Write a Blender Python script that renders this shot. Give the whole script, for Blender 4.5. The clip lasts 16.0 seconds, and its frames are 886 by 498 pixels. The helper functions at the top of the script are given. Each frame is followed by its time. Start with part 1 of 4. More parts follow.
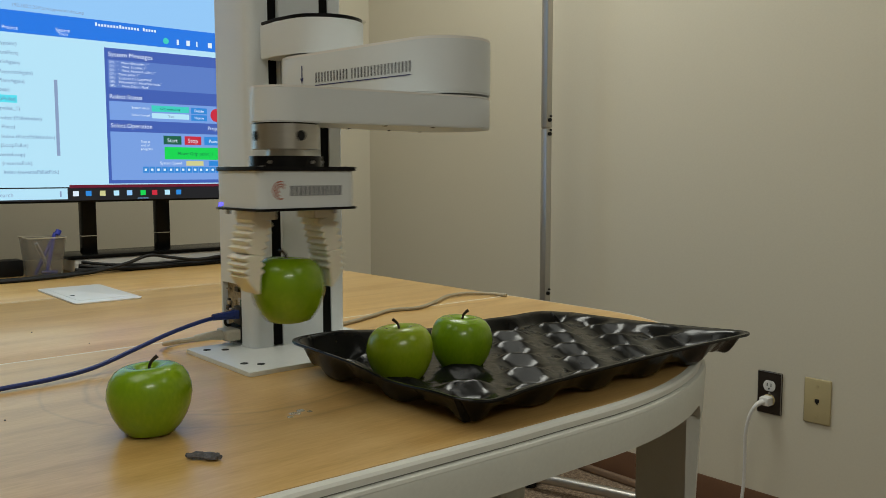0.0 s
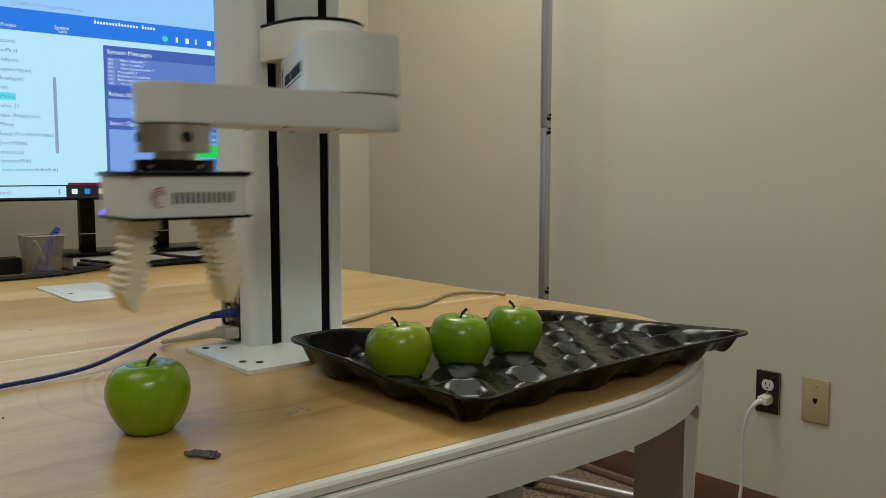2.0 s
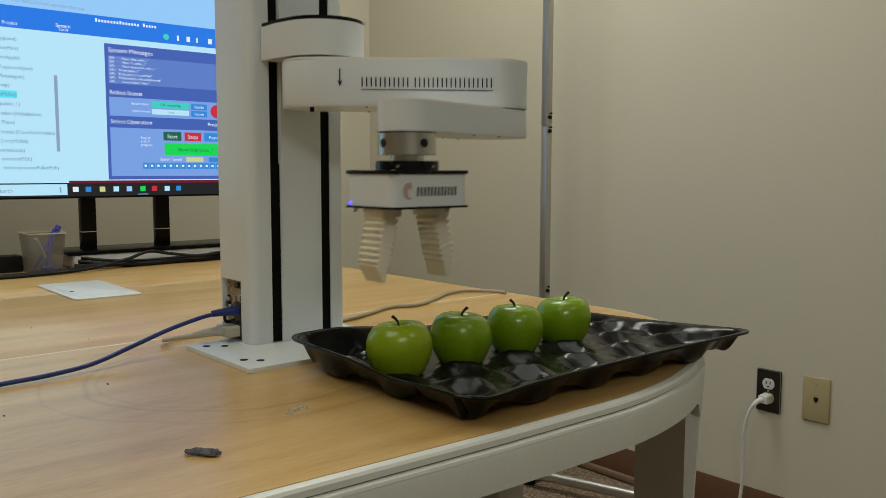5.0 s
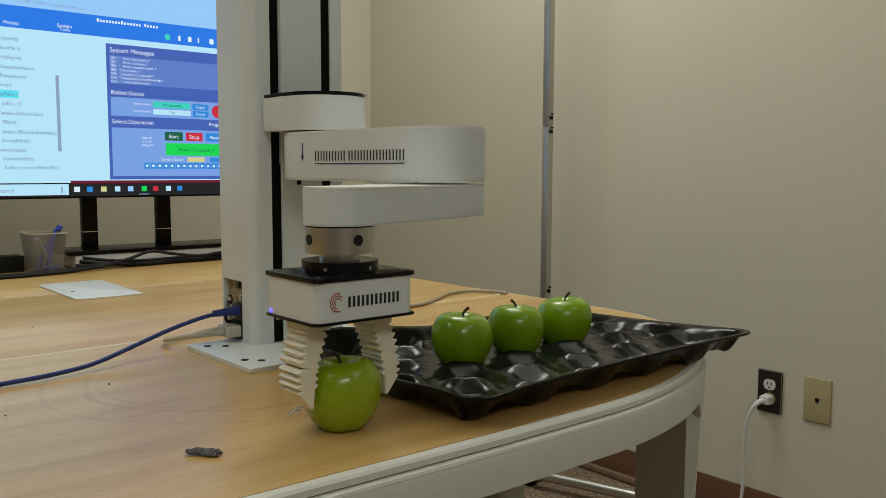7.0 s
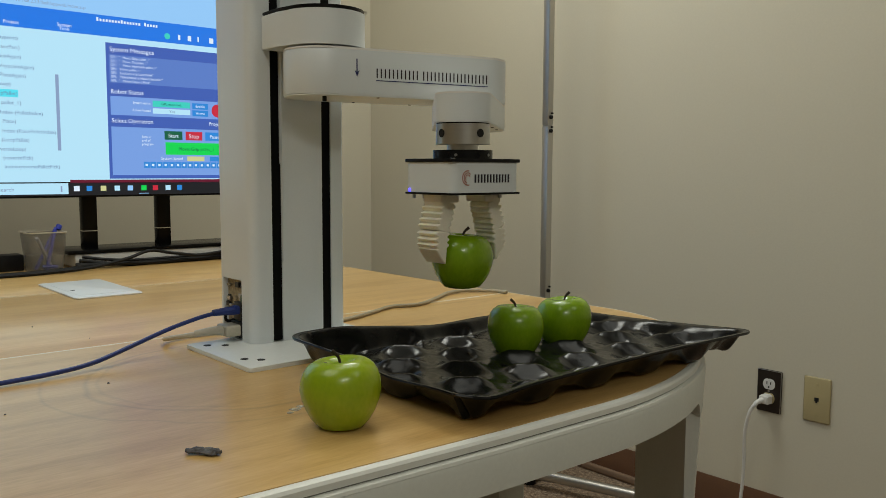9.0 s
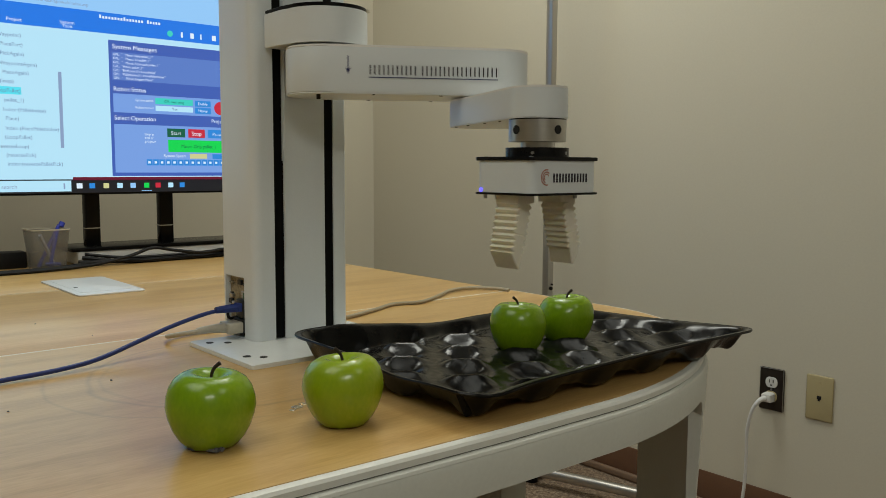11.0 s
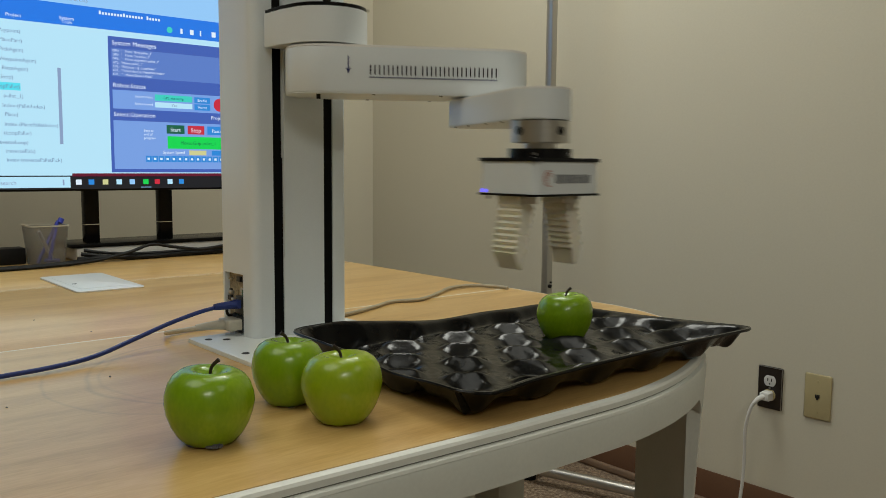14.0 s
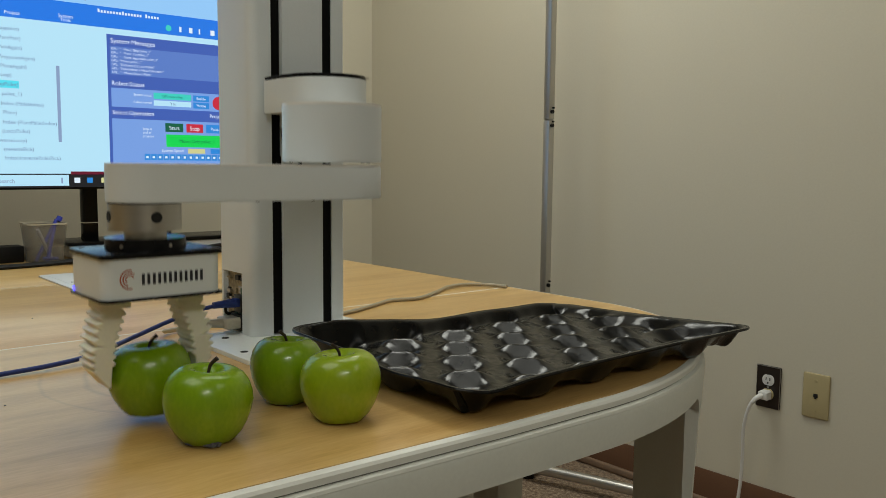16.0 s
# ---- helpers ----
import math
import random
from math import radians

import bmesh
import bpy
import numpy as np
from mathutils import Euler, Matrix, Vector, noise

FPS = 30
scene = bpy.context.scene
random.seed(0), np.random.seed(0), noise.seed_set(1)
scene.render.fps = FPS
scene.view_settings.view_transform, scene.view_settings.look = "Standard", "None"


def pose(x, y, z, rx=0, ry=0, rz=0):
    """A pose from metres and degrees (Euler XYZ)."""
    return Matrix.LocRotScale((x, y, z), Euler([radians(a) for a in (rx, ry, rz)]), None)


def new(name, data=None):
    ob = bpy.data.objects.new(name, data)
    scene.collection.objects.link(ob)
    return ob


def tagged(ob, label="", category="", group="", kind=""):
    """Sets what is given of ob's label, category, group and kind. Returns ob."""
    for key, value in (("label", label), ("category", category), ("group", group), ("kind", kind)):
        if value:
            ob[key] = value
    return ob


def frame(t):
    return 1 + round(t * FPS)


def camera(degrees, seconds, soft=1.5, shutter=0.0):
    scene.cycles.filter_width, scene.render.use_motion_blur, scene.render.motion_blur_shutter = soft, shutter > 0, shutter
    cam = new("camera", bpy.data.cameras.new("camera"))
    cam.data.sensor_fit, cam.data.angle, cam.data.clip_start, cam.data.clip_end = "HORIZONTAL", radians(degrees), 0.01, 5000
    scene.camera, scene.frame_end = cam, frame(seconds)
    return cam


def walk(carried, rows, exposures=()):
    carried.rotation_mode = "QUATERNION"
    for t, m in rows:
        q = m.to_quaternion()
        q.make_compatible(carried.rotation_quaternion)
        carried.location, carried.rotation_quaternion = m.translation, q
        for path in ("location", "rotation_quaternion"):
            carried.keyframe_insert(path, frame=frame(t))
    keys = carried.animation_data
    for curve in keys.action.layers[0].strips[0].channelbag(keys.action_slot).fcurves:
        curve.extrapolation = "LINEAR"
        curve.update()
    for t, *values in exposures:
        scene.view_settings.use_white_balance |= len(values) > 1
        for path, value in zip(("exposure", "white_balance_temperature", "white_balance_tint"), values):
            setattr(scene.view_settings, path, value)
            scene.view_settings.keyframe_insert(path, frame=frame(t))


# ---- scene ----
cam = camera(55.97, 16.0, soft=0.75, shutter=0.25)
EYE = (0.0, 0.0, 0.992)
walk(cam, [
    (0, pose(*EYE, 84.799, 0.067, -40.788)),
    (0.5, pose(*EYE, 84.798, 0.066, -40.795)),
    (1, pose(*EYE, 84.767, -0.004, -40.822)),
    (1.5, pose(*EYE, 84.742, 0.055, -40.840)),
    (2, pose(*EYE, 84.702, -0.065, -40.856)),
    (2.5, pose(*EYE, 84.635, -0.081, -40.872)),
    (3, pose(*EYE, 84.640, -0.068, -40.867)),
    (3.5, pose(*EYE, 84.643, -0.057, -40.805)),
    (4, pose(*EYE, 84.599, -0.119, -40.808)),
    (6.5, pose(*EYE, 84.601, -0.132, -40.745)),
    (7, pose(*EYE, 84.616, -0.178, -40.708)),
    (7.5, pose(*EYE, 84.618, -0.173, -40.682)),
    (8, pose(*EYE, 84.587, -0.247, -40.669)),
    (8.5, pose(*EYE, 84.530, -0.254, -40.693)),
    (9, pose(*EYE, 84.574, -0.215, -40.726)),
    (11.5, pose(*EYE, 84.374, -0.291, -40.525)),
    (12, pose(*EYE, 84.350, -0.329, -40.523)),
    (12.5, pose(*EYE, 84.323, -0.393, -40.534)),
    (13, pose(*EYE, 84.306, -0.427, -40.573)),
    (13.5, pose(*EYE, 84.279, -0.433, -40.632)),
    (14, pose(*EYE, 84.248, -0.475, -40.593)),
    (14.5, pose(*EYE, 84.220, -0.522, -40.606)),
    (15, pose(*EYE, 84.161, -0.554, -40.597)),
    (15.5, pose(*EYE, 84.141, -0.522, -40.640)),
    (16, pose(*EYE, 84.162, -0.570, -40.669)),
])

# ---------- light ----------
world = bpy.data.worlds.new("room_world")
scene.world = world
world.use_nodes = True
world.node_tree.nodes["Background"].inputs[0].default_value = (0.9, 0.92, 1.0, 1)
world.node_tree.nodes["Background"].inputs[1].default_value = 0.004


def unseen_ceiling_light(x, y, sx, sy, watts):
    la = bpy.data.lights.new("unseen_ceiling_light", "AREA")
    la.shape, la.size, la.size_y, la.energy = "RECTANGLE", sx, sy, watts
    la.color = (0.985, 1.0, 0.905)
    ob = new("unseen_ceiling_light", la)
    ob.location = (x, y, 2.66)


unseen_ceiling_light(1.0, 1.0, 1.2, 0.6, 6)
# Remaining four are unseen and added to brighten walls, apron and camera-facing parts.
unseen_ceiling_light(1.4, 1.75, 0.6, 0.6, 17)
unseen_ceiling_light(-0.6, 0.8, 1.2, 1.2, 11)
unseen_ceiling_light(1.1, -1.0, 0.6, 1.2, 4)
unseen_ceiling_light(-0.8, -1.9, 1.2, 0.6, 27)
scene.view_settings.exposure = 0.0


# ---------- materials ----------
def mat(name, color, rough=0.5, metal=0.0, var=0.08, scale=30.0, bump=0.02, coat=0.0, stretch=(1, 1, 1), fine=220.0, spec=0.5, trans=0.0, ior=1.45, sss=0.0):
    m = bpy.data.materials.new(name)
    m.use_nodes = True
    nt = m.node_tree
    b = nt.nodes["Principled BSDF"]
    b.inputs["Roughness"].default_value = rough
    b.inputs["Metallic"].default_value = metal
    b.inputs["Coat Weight"].default_value = coat
    b.inputs["Specular IOR Level"].default_value = spec
    b.inputs["Transmission Weight"].default_value = trans
    b.inputs["IOR"].default_value = ior
    b.inputs["Subsurface Weight"].default_value = sss
    b.inputs["Subsurface Radius"].default_value = (0.01, 0.008, 0.004)
    tc = nt.nodes.new("ShaderNodeTexCoord")
    mp = nt.nodes.new("ShaderNodeMapping")
    mp.inputs["Scale"].default_value = stretch
    nt.links.new(tc.outputs["Object"], mp.inputs["Vector"])
    n1 = nt.nodes.new("ShaderNodeTexNoise")
    n1.inputs["Scale"].default_value, n1.inputs["Detail"].default_value = scale, 6
    n2 = nt.nodes.new("ShaderNodeTexNoise")
    n2.inputs["Scale"].default_value, n2.inputs["Detail"].default_value = fine, 3
    for n in (n1, n2):
        nt.links.new(mp.outputs[0], n.inputs["Vector"])
    add = nt.nodes.new("ShaderNodeMath")
    add.operation = "ADD"
    nt.links.new(n1.outputs["Fac"], add.inputs[0])
    nt.links.new(n2.outputs["Fac"], add.inputs[1])
    mr = nt.nodes.new("ShaderNodeMapRange")
    mr.inputs["From Min"].default_value, mr.inputs["From Max"].default_value = 0.6, 1.4
    mr.inputs["To Min"].default_value, mr.inputs["To Max"].default_value = 1 - var, 1 + var
    nt.links.new(add.outputs[0], mr.inputs["Value"])
    mx = nt.nodes.new("ShaderNodeVectorMath")
    mx.operation = "SCALE"
    mx.inputs[0].default_value = color
    nt.links.new(mr.outputs[0], mx.inputs["Scale"])
    nt.links.new(mx.outputs[0], b.inputs["Base Color"])
    if bump:
        bp = nt.nodes.new("ShaderNodeBump")
        bp.inputs["Strength"].default_value, bp.inputs["Distance"].default_value = bump, 0.002
        nt.links.new(add.outputs[0], bp.inputs["Height"])
        nt.links.new(bp.outputs[0], b.inputs["Normal"])
    return m


def ramp_mat(name, stops, rough, scale, stretch, detail=6, bump=0.05, distortion=0.0, coat=0.0, fine=150.0, dist=0.001):
    m = mat(name, (0.5, 0.5, 0.5), rough, coat=coat, bump=0)
    nt = m.node_tree
    b = nt.nodes["Principled BSDF"]
    tc = nt.nodes.new("ShaderNodeTexCoord")
    mp = nt.nodes.new("ShaderNodeMapping")
    mp.inputs["Scale"].default_value = stretch
    nt.links.new(tc.outputs["Object"], mp.inputs["Vector"])
    n = nt.nodes.new("ShaderNodeTexNoise")
    n.inputs["Scale"].default_value, n.inputs["Detail"].default_value = scale, detail
    n.inputs["Distortion"].default_value = distortion
    nt.links.new(mp.outputs[0], n.inputs["Vector"])
    f = nt.nodes.new("ShaderNodeTexNoise")
    f.inputs["Scale"].default_value, f.inputs["Detail"].default_value = fine, 4
    nt.links.new(mp.outputs[0], f.inputs["Vector"])
    mix = nt.nodes.new("ShaderNodeMix")
    mix.inputs["Factor"].default_value = 0.35
    nt.links.new(n.outputs["Fac"], mix.inputs["A"])
    nt.links.new(f.outputs["Fac"], mix.inputs["B"])
    cr = nt.nodes.new("ShaderNodeValToRGB")
    el = cr.color_ramp.elements
    el[0].position, el[0].color = stops[0][0], (*stops[0][1], 1)
    el[1].position, el[1].color = stops[-1][0], (*stops[-1][1], 1)
    for pos, c in stops[1:-1]:
        e = el.new(pos)
        e.color = (*c, 1)
    nt.links.new(mix.outputs["Result"], cr.inputs["Fac"])
    nt.links.new(cr.outputs["Color"], b.inputs["Base Color"])
    bp = nt.nodes.new("ShaderNodeBump")
    bp.inputs["Strength"].default_value, bp.inputs["Distance"].default_value = bump, dist
    nt.links.new(mix.outputs["Result"], bp.inputs["Height"])
    nt.links.new(bp.outputs[0], b.inputs["Normal"])
    return m


def glow(name, color, strength=1.0):
    m = bpy.data.materials.new(name)
    m.use_nodes = True
    b = m.node_tree.nodes["Principled BSDF"]
    b.inputs["Base Color"].default_value = (0.01, 0.01, 0.01, 1)
    b.inputs["Roughness"].default_value = 0.35
    b.inputs["Emission Color"].default_value = (*color, 1)
    b.inputs["Emission Strength"].default_value = strength
    return m


WALL = mat("beige_wall_paint", (0.625, 0.585, 0.475), 0.75, var=0.025, scale=1.3, bump=0.12, fine=160)
CEIL = mat("ceiling_paint", (0.75, 0.74, 0.70), 0.9, var=0.03, scale=4, bump=0.2)
CARPET = ramp_mat("speckled_carpet", [(0.36, (0.10, 0.066, 0.044)), (0.5, (0.22, 0.155, 0.105)), (0.62, (0.38, 0.30, 0.215))], 0.95, 95, (1, 1, 1), bump=0.9, fine=260, dist=0.004)
VINYL = mat("brown_vinyl_base", (0.15, 0.075, 0.042), 0.45, var=0.1, scale=8, bump=0.03)
VINYL_TOE = mat("tan_vinyl_toe", (0.20, 0.13, 0.085), 0.6, var=0.12, scale=12, bump=0.03)
MAPLE = ramp_mat("maple_laminate", [(0.34, (0.49, 0.285, 0.088)), (0.5, (0.60, 0.372, 0.130)), (0.66, (0.68, 0.45, 0.180))], 0.3, 3.2, (1.0, 7.0, 1.0), bump=0.015, distortion=0.7, coat=0.15, fine=46)


def drag_rings(m, cx, cy, rings):
    """Faint dark rubbed rings in a table top: (radius, width, depth) round one place."""
    nt = m.node_tree
    b = nt.nodes["Principled BSDF"]
    src = b.inputs["Base Color"].links[0].from_socket
    tc = nt.nodes.new("ShaderNodeTexCoord")
    flat = nt.nodes.new("ShaderNodeVectorMath")
    flat.operation = "MULTIPLY"
    flat.inputs[1].default_value = (1, 1, 0)
    nt.links.new(tc.outputs["Object"], flat.inputs[0])
    dist = nt.nodes.new("ShaderNodeVectorMath")
    dist.operation = "DISTANCE"
    dist.inputs[1].default_value = (cx, cy, 0)
    nt.links.new(flat.outputs["Vector"], dist.inputs[0])
    wob = nt.nodes.new("ShaderNodeTexNoise")
    wob.inputs["Scale"].default_value, wob.inputs["Detail"].default_value = 7, 2
    nt.links.new(tc.outputs["Object"], wob.inputs["Vector"])
    for r, width, deep in rings:
        shift = nt.nodes.new("ShaderNodeMath")
        shift.operation = "MULTIPLY_ADD"
        shift.inputs[1].default_value, shift.inputs[2].default_value = 0.05, -0.025 - r
        nt.links.new(wob.outputs["Fac"], shift.inputs[0])
        off = nt.nodes.new("ShaderNodeMath")
        off.operation = "ADD"
        nt.links.new(dist.outputs["Value"], off.inputs[0])
        nt.links.new(shift.outputs[0], off.inputs[1])
        mag = nt.nodes.new("ShaderNodeMath")
        mag.operation = "ABSOLUTE"
        nt.links.new(off.outputs[0], mag.inputs[0])
        mr = nt.nodes.new("ShaderNodeMapRange")
        mr.inputs["From Min"].default_value, mr.inputs["From Max"].default_value = 0.0, width
        mr.inputs["To Min"].default_value, mr.inputs["To Max"].default_value = 1 - deep, 1.0
        nt.links.new(mag.outputs[0], mr.inputs["Value"])
        sc = nt.nodes.new("ShaderNodeVectorMath")
        sc.operation = "SCALE"
        nt.links.new(src, sc.inputs[0])
        nt.links.new(mr.outputs[0], sc.inputs["Scale"])
        src = sc.outputs["Vector"]
    nt.links.new(src, b.inputs["Base Color"])


drag_rings(MAPLE, 0.47, 0.95, [(0.17, 0.005, 0.20), (0.156, 0.004, 0.12), (0.215, 0.004, 0.14)])
MAPLE.node_tree.nodes["Principled BSDF"].inputs["Coat Roughness"].default_value = 0.3
TRIM = mat("light_grey_trim", (0.73, 0.735, 0.68), 0.4, var=0.03, scale=10, bump=0.02)
APRON = mat("grey_apron_paint", (0.69, 0.705, 0.65), 0.42, var=0.04, scale=9, bump=0.03)
GROOVE = mat("grey_groove_vinyl", (0.22, 0.22, 0.19), 0.6)
SEAM_DULL = mat("tan_seam_edge", (0.58, 0.43, 0.25), 0.5, var=0.05)
SEAM = mat("pale_seam_edge", (0.75, 0.69, 0.56), 0.5, var=0.05)
ROBOT = mat("white_powder_coat", (0.73, 0.77, 0.785), 0.32, var=0.02, scale=14, bump=0.03, fine=700)
COLUMN = mat("white_column_enamel", (0.73, 0.77, 0.79), 0.30, var=0.025, scale=5, bump=0.015, fine=500)
PLATE = mat("white_plate_enamel", (0.80, 0.83, 0.82), 0.25, var=0.03, scale=30, bump=0.02)
EDGE = mat("pale_cover_edge", (0.82, 0.81, 0.78), 0.4, var=0.02)
BLACK = mat("black_slot_strip", (0.004, 0.004, 0.004), 0.6, var=0.2, spec=0.12)
ANOD = mat("black_anodised_metal", (0.006, 0.006, 0.007), 0.22, metal=0.0, var=0.2, scale=60, spec=0.25)
ALU = mat("brushed_aluminium", (0.56, 0.545, 0.52), 0.33, metal=1.0, var=0.06, scale=18, stretch=(1, 1, 14), bump=0.03)
STEEL = mat("steel_screw", (0.45, 0.44, 0.43), 0.3, metal=1.0)
HOLE = mat("dark_hole", (0.006, 0.006, 0.006), 0.7)
SILICONE = mat("cream_silicone", (0.84, 0.80, 0.67), 0.5, var=0.05, scale=40, bump=0.06, sss=0.25)
INK = mat("dark_ink", (0.02, 0.02, 0.03), 0.5)
INK_BLUE = mat("navy_ink", (0.03, 0.035, 0.14), 0.5)
INK_RED = mat("rust_ink", (0.42, 0.12, 0.07), 0.5)
TRAYM = mat("glossy_black_plastic", (0.006, 0.006, 0.0058), 0.2, var=0.3, scale=25, bump=0.12, fine=80, spec=0.2)
APPLE = ramp_mat("green_apple_skin", [(0.3, (0.145, 0.285, 0.004)), (0.55, (0.205, 0.35, 0.005)), (0.75, (0.275, 0.41, 0.012))], 0.26, 16, (1, 1, 0.5), bump=0.01, coat=0.2, fine=300)
APPLE_Y = ramp_mat("yellow_green_apple_skin", [(0.3, (0.215, 0.33, 0.006)), (0.55, (0.28, 0.39, 0.008)), (0.75, (0.36, 0.425, 0.02))], 0.26, 16, (1, 1, 0.5), bump=0.01, coat=0.2, fine=300)
STEM = mat("dark_brown_stem", (0.03, 0.016, 0.008), 0.7, var=0.3, scale=200, bump=0.3)
BLUE = mat("blue_cable_jacket", (0.012, 0.03, 0.17), 0.4)
BEIGE = mat("beige_cable_jacket", (0.40, 0.35, 0.25), 0.5)
BLACKC = mat("black_cable_jacket", (0.008, 0.008, 0.0085), 0.55, spec=0.25)
GREYP = mat("warm_grey_plastic", (0.50, 0.46, 0.37), 0.5)
WHITEP = mat("white_plastic", (0.72, 0.72, 0.70), 0.4, var=0.02)
IVORY = mat("ivory_plate", (0.46, 0.385, 0.21), 0.4, var=0.03)
BROWNP = mat("dark_brown_plate", (0.022, 0.016, 0.013), 0.28)
PCB = mat("circuit_board", (0.33, 0.27, 0.17), 0.5, var=0.6, scale=160, bump=0.1)
PCBG = mat("green_board", (0.03, 0.09, 0.05), 0.4, var=0.4, scale=200)
CHIP = mat("black_chip", (0.02, 0.02, 0.02), 0.4)
CUPM = mat("smoky_clear_plastic", (0.20, 0.19, 0.17), 0.3, var=0.2, scale=80)
CUPM.node_tree.nodes["Principled BSDF"].inputs["Alpha"].default_value = 0.35
PEN = mat("blue_pen_plastic", (0.03, 0.05, 0.42), 0.35)
PENW = mat("white_pen_plastic", (0.55, 0.55, 0.58), 0.4)
BEZEL = mat("black_bezel", (0.004, 0.004, 0.0042), 0.25, spec=0.12)
LINT = mat("grey_twisted_paper", (0.11, 0.108, 0.115), 0.85, var=0.5, scale=120, bump=0.5)
POLE = mat("satin_pole_aluminium", (0.50, 0.48, 0.45), 0.34, metal=0.9, var=0.05, stretch=(8, 8, 0.3))
FLAP = mat("white_flap_plastic", (0.70, 0.70, 0.68), 0.3, var=0.02)
GLUE = mat("clear_dried_glue", (0.85, 0.78, 0.62), 0.12, var=0.05, trans=0.7, bump=0.2, fine=900)
LED = glow("blue_led", (0.06, 0.05, 1.0), 4.0)


# ---------- mesh helpers ----------
def part(name, bm, material, parent=None, label="", smooth=True, loc=None):
    me = bpy.data.meshes.new(name)
    bm.normal_update()
    bm.to_mesh(me)
    bm.free()
    me.materials.append(material)
    if smooth:
        me.shade_smooth()
        me.set_sharp_from_angle(angle=radians(32))
    ob = new(name, me)
    if loc:
        ob.location = loc
    if parent:
        ob.parent = parent
    if label:
        tagged(ob, label)
    return ob


def thing(name, label, category, group="", kind="", loc=(0, 0, 0)):
    ob = new(name)
    ob.empty_display_size = 0.05
    ob.location = loc
    return tagged(ob, label, category, group, kind)


def add_box(bm, x0, x1, y0, y1, z0, z1, bev=0.0, seg=2):
    r = bmesh.ops.create_cube(bm, size=1.0)
    for v in r["verts"]:
        v.co = Vector(((x0 + x1) / 2 + v.co.x * (x1 - x0), (y0 + y1) / 2 + v.co.y * (y1 - y0), (z0 + z1) / 2 + v.co.z * (z1 - z0)))
    if bev:
        es = list({e for v in r["verts"] for e in v.link_edges})
        bmesh.ops.bevel(bm, geom=es, offset=bev, segments=seg, affect="EDGES", profile=0.5)


def box(x0, x1, y0, y1, z0, z1, bev=0.0, seg=2):
    bm = bmesh.new()
    add_box(bm, x0, x1, y0, y1, z0, z1, bev, seg)
    return bm


def add_prism(bm, pts, z0, z1, bev=0.0, seg=2):
    """A plan outline (counter-clockwise) raised from z0 to z1, with its rims rounded."""
    lo = [bm.verts.new((x, y, z0)) for x, y in pts]
    hi = [bm.verts.new((x, y, z1)) for x, y in pts]
    n = len(pts)
    fs = [bm.faces.new(hi), bm.faces.new(lo[::-1])]
    for i in range(n):
        bm.faces.new((lo[i], lo[(i + 1) % n], hi[(i + 1) % n], hi[i]))
    if bev:
        es = [e for f in fs for e in f.edges]
        bmesh.ops.bevel(bm, geom=es, offset=bev, segments=seg, affect="EDGES", profile=0.5)


def prism(pts, z0, z1, bev=0.0, seg=2):
    bm = bmesh.new()
    add_prism(bm, pts, z0, z1, bev, seg)
    return bm


def round_rect(x0, x1, y0, y1, r, seg=6):
    out = []
    for cx, cy, a0 in ((x1 - r, y1 - r, 0), (x0 + r, y1 - r, 90), (x0 + r, y0 + r, 180), (x1 - r, y0 + r, 270)):
        for i in range(seg + 1):
            a = radians(a0 + 90 * i / seg)
            out.append((cx + r * math.cos(a), cy + r * math.sin(a)))
    return out


def hull_two(r0, x1, r1, seg=18):
    """The outline round two circles: radius r0 at the origin and r1 at (x1, 0)."""
    k = math.acos((r0 - r1) / x1)
    out = []
    for i in range(seg + 1):
        a = -k + 2 * k * i / seg
        out.append((x1 + r1 * math.cos(a), r1 * math.sin(a)))
    for i in range(seg + 1):
        a = k + (2 * math.pi - 2 * k) * i / seg
        out.append((r0 * math.cos(a), r0 * math.sin(a)))
    return out


def circle(cx, cy, r, n=32):
    return [(cx + r * math.cos(2 * math.pi * i / n), cy + r * math.sin(2 * math.pi * i / n)) for i in range(n)]


def add_disc(bm, place, axis, r, h, n=20):
    """A short cylinder along axis, centred at place."""
    m = Matrix.Translation(place) @ Vector(axis).to_track_quat("Z", "Y").to_matrix().to_4x4()
    bmesh.ops.create_cone(bm, cap_ends=True, segments=n, radius1=r, radius2=r, depth=h, matrix=m)


def disc(place, axis, r, h, n=20):
    bm = bmesh.new()
    add_disc(bm, place, axis, r, h, n)
    return bm


def lathe(profile, n=32):
    bm = bmesh.new()
    rings = []
    for r, z in profile:
        if r < 1e-6:
            rings.append([bm.verts.new((0, 0, z))])
        else:
            rings.append([bm.verts.new((r * math.cos(2 * math.pi * i / n), r * math.sin(2 * math.pi * i / n), z)) for i in range(n)])
    for a, b in zip(rings, rings[1:]):
        for i in range(n):
            j = (i + 1) % n
            if len(a) == 1 and len(b) > 1:
                bm.faces.new((a[0], b[j], b[i]))
            elif len(b) == 1 and len(a) > 1:
                bm.faces.new((a[i], a[j], b[0]))
            elif len(a) > 1:
                bm.faces.new((a[i], a[j], b[j], b[i]))
    return bm


def smooth_path(pts, per=8):
    pts = [Vector(q) for q in pts]
    out = []
    for i in range(len(pts) - 1):
        p0, p1, p2, p3 = pts[max(i - 1, 0)], pts[i], pts[i + 1], pts[min(i + 2, len(pts) - 1)]
        for j in range(per):
            t = j / per
            out.append(0.5 * ((2 * p1) + (p2 - p0) * t + (2 * p0 - 5 * p1 + 4 * p2 - p3) * t * t + (3 * p1 - p0 - 3 * p2 + p3) * t ** 3))
    out.append(pts[-1])
    return out


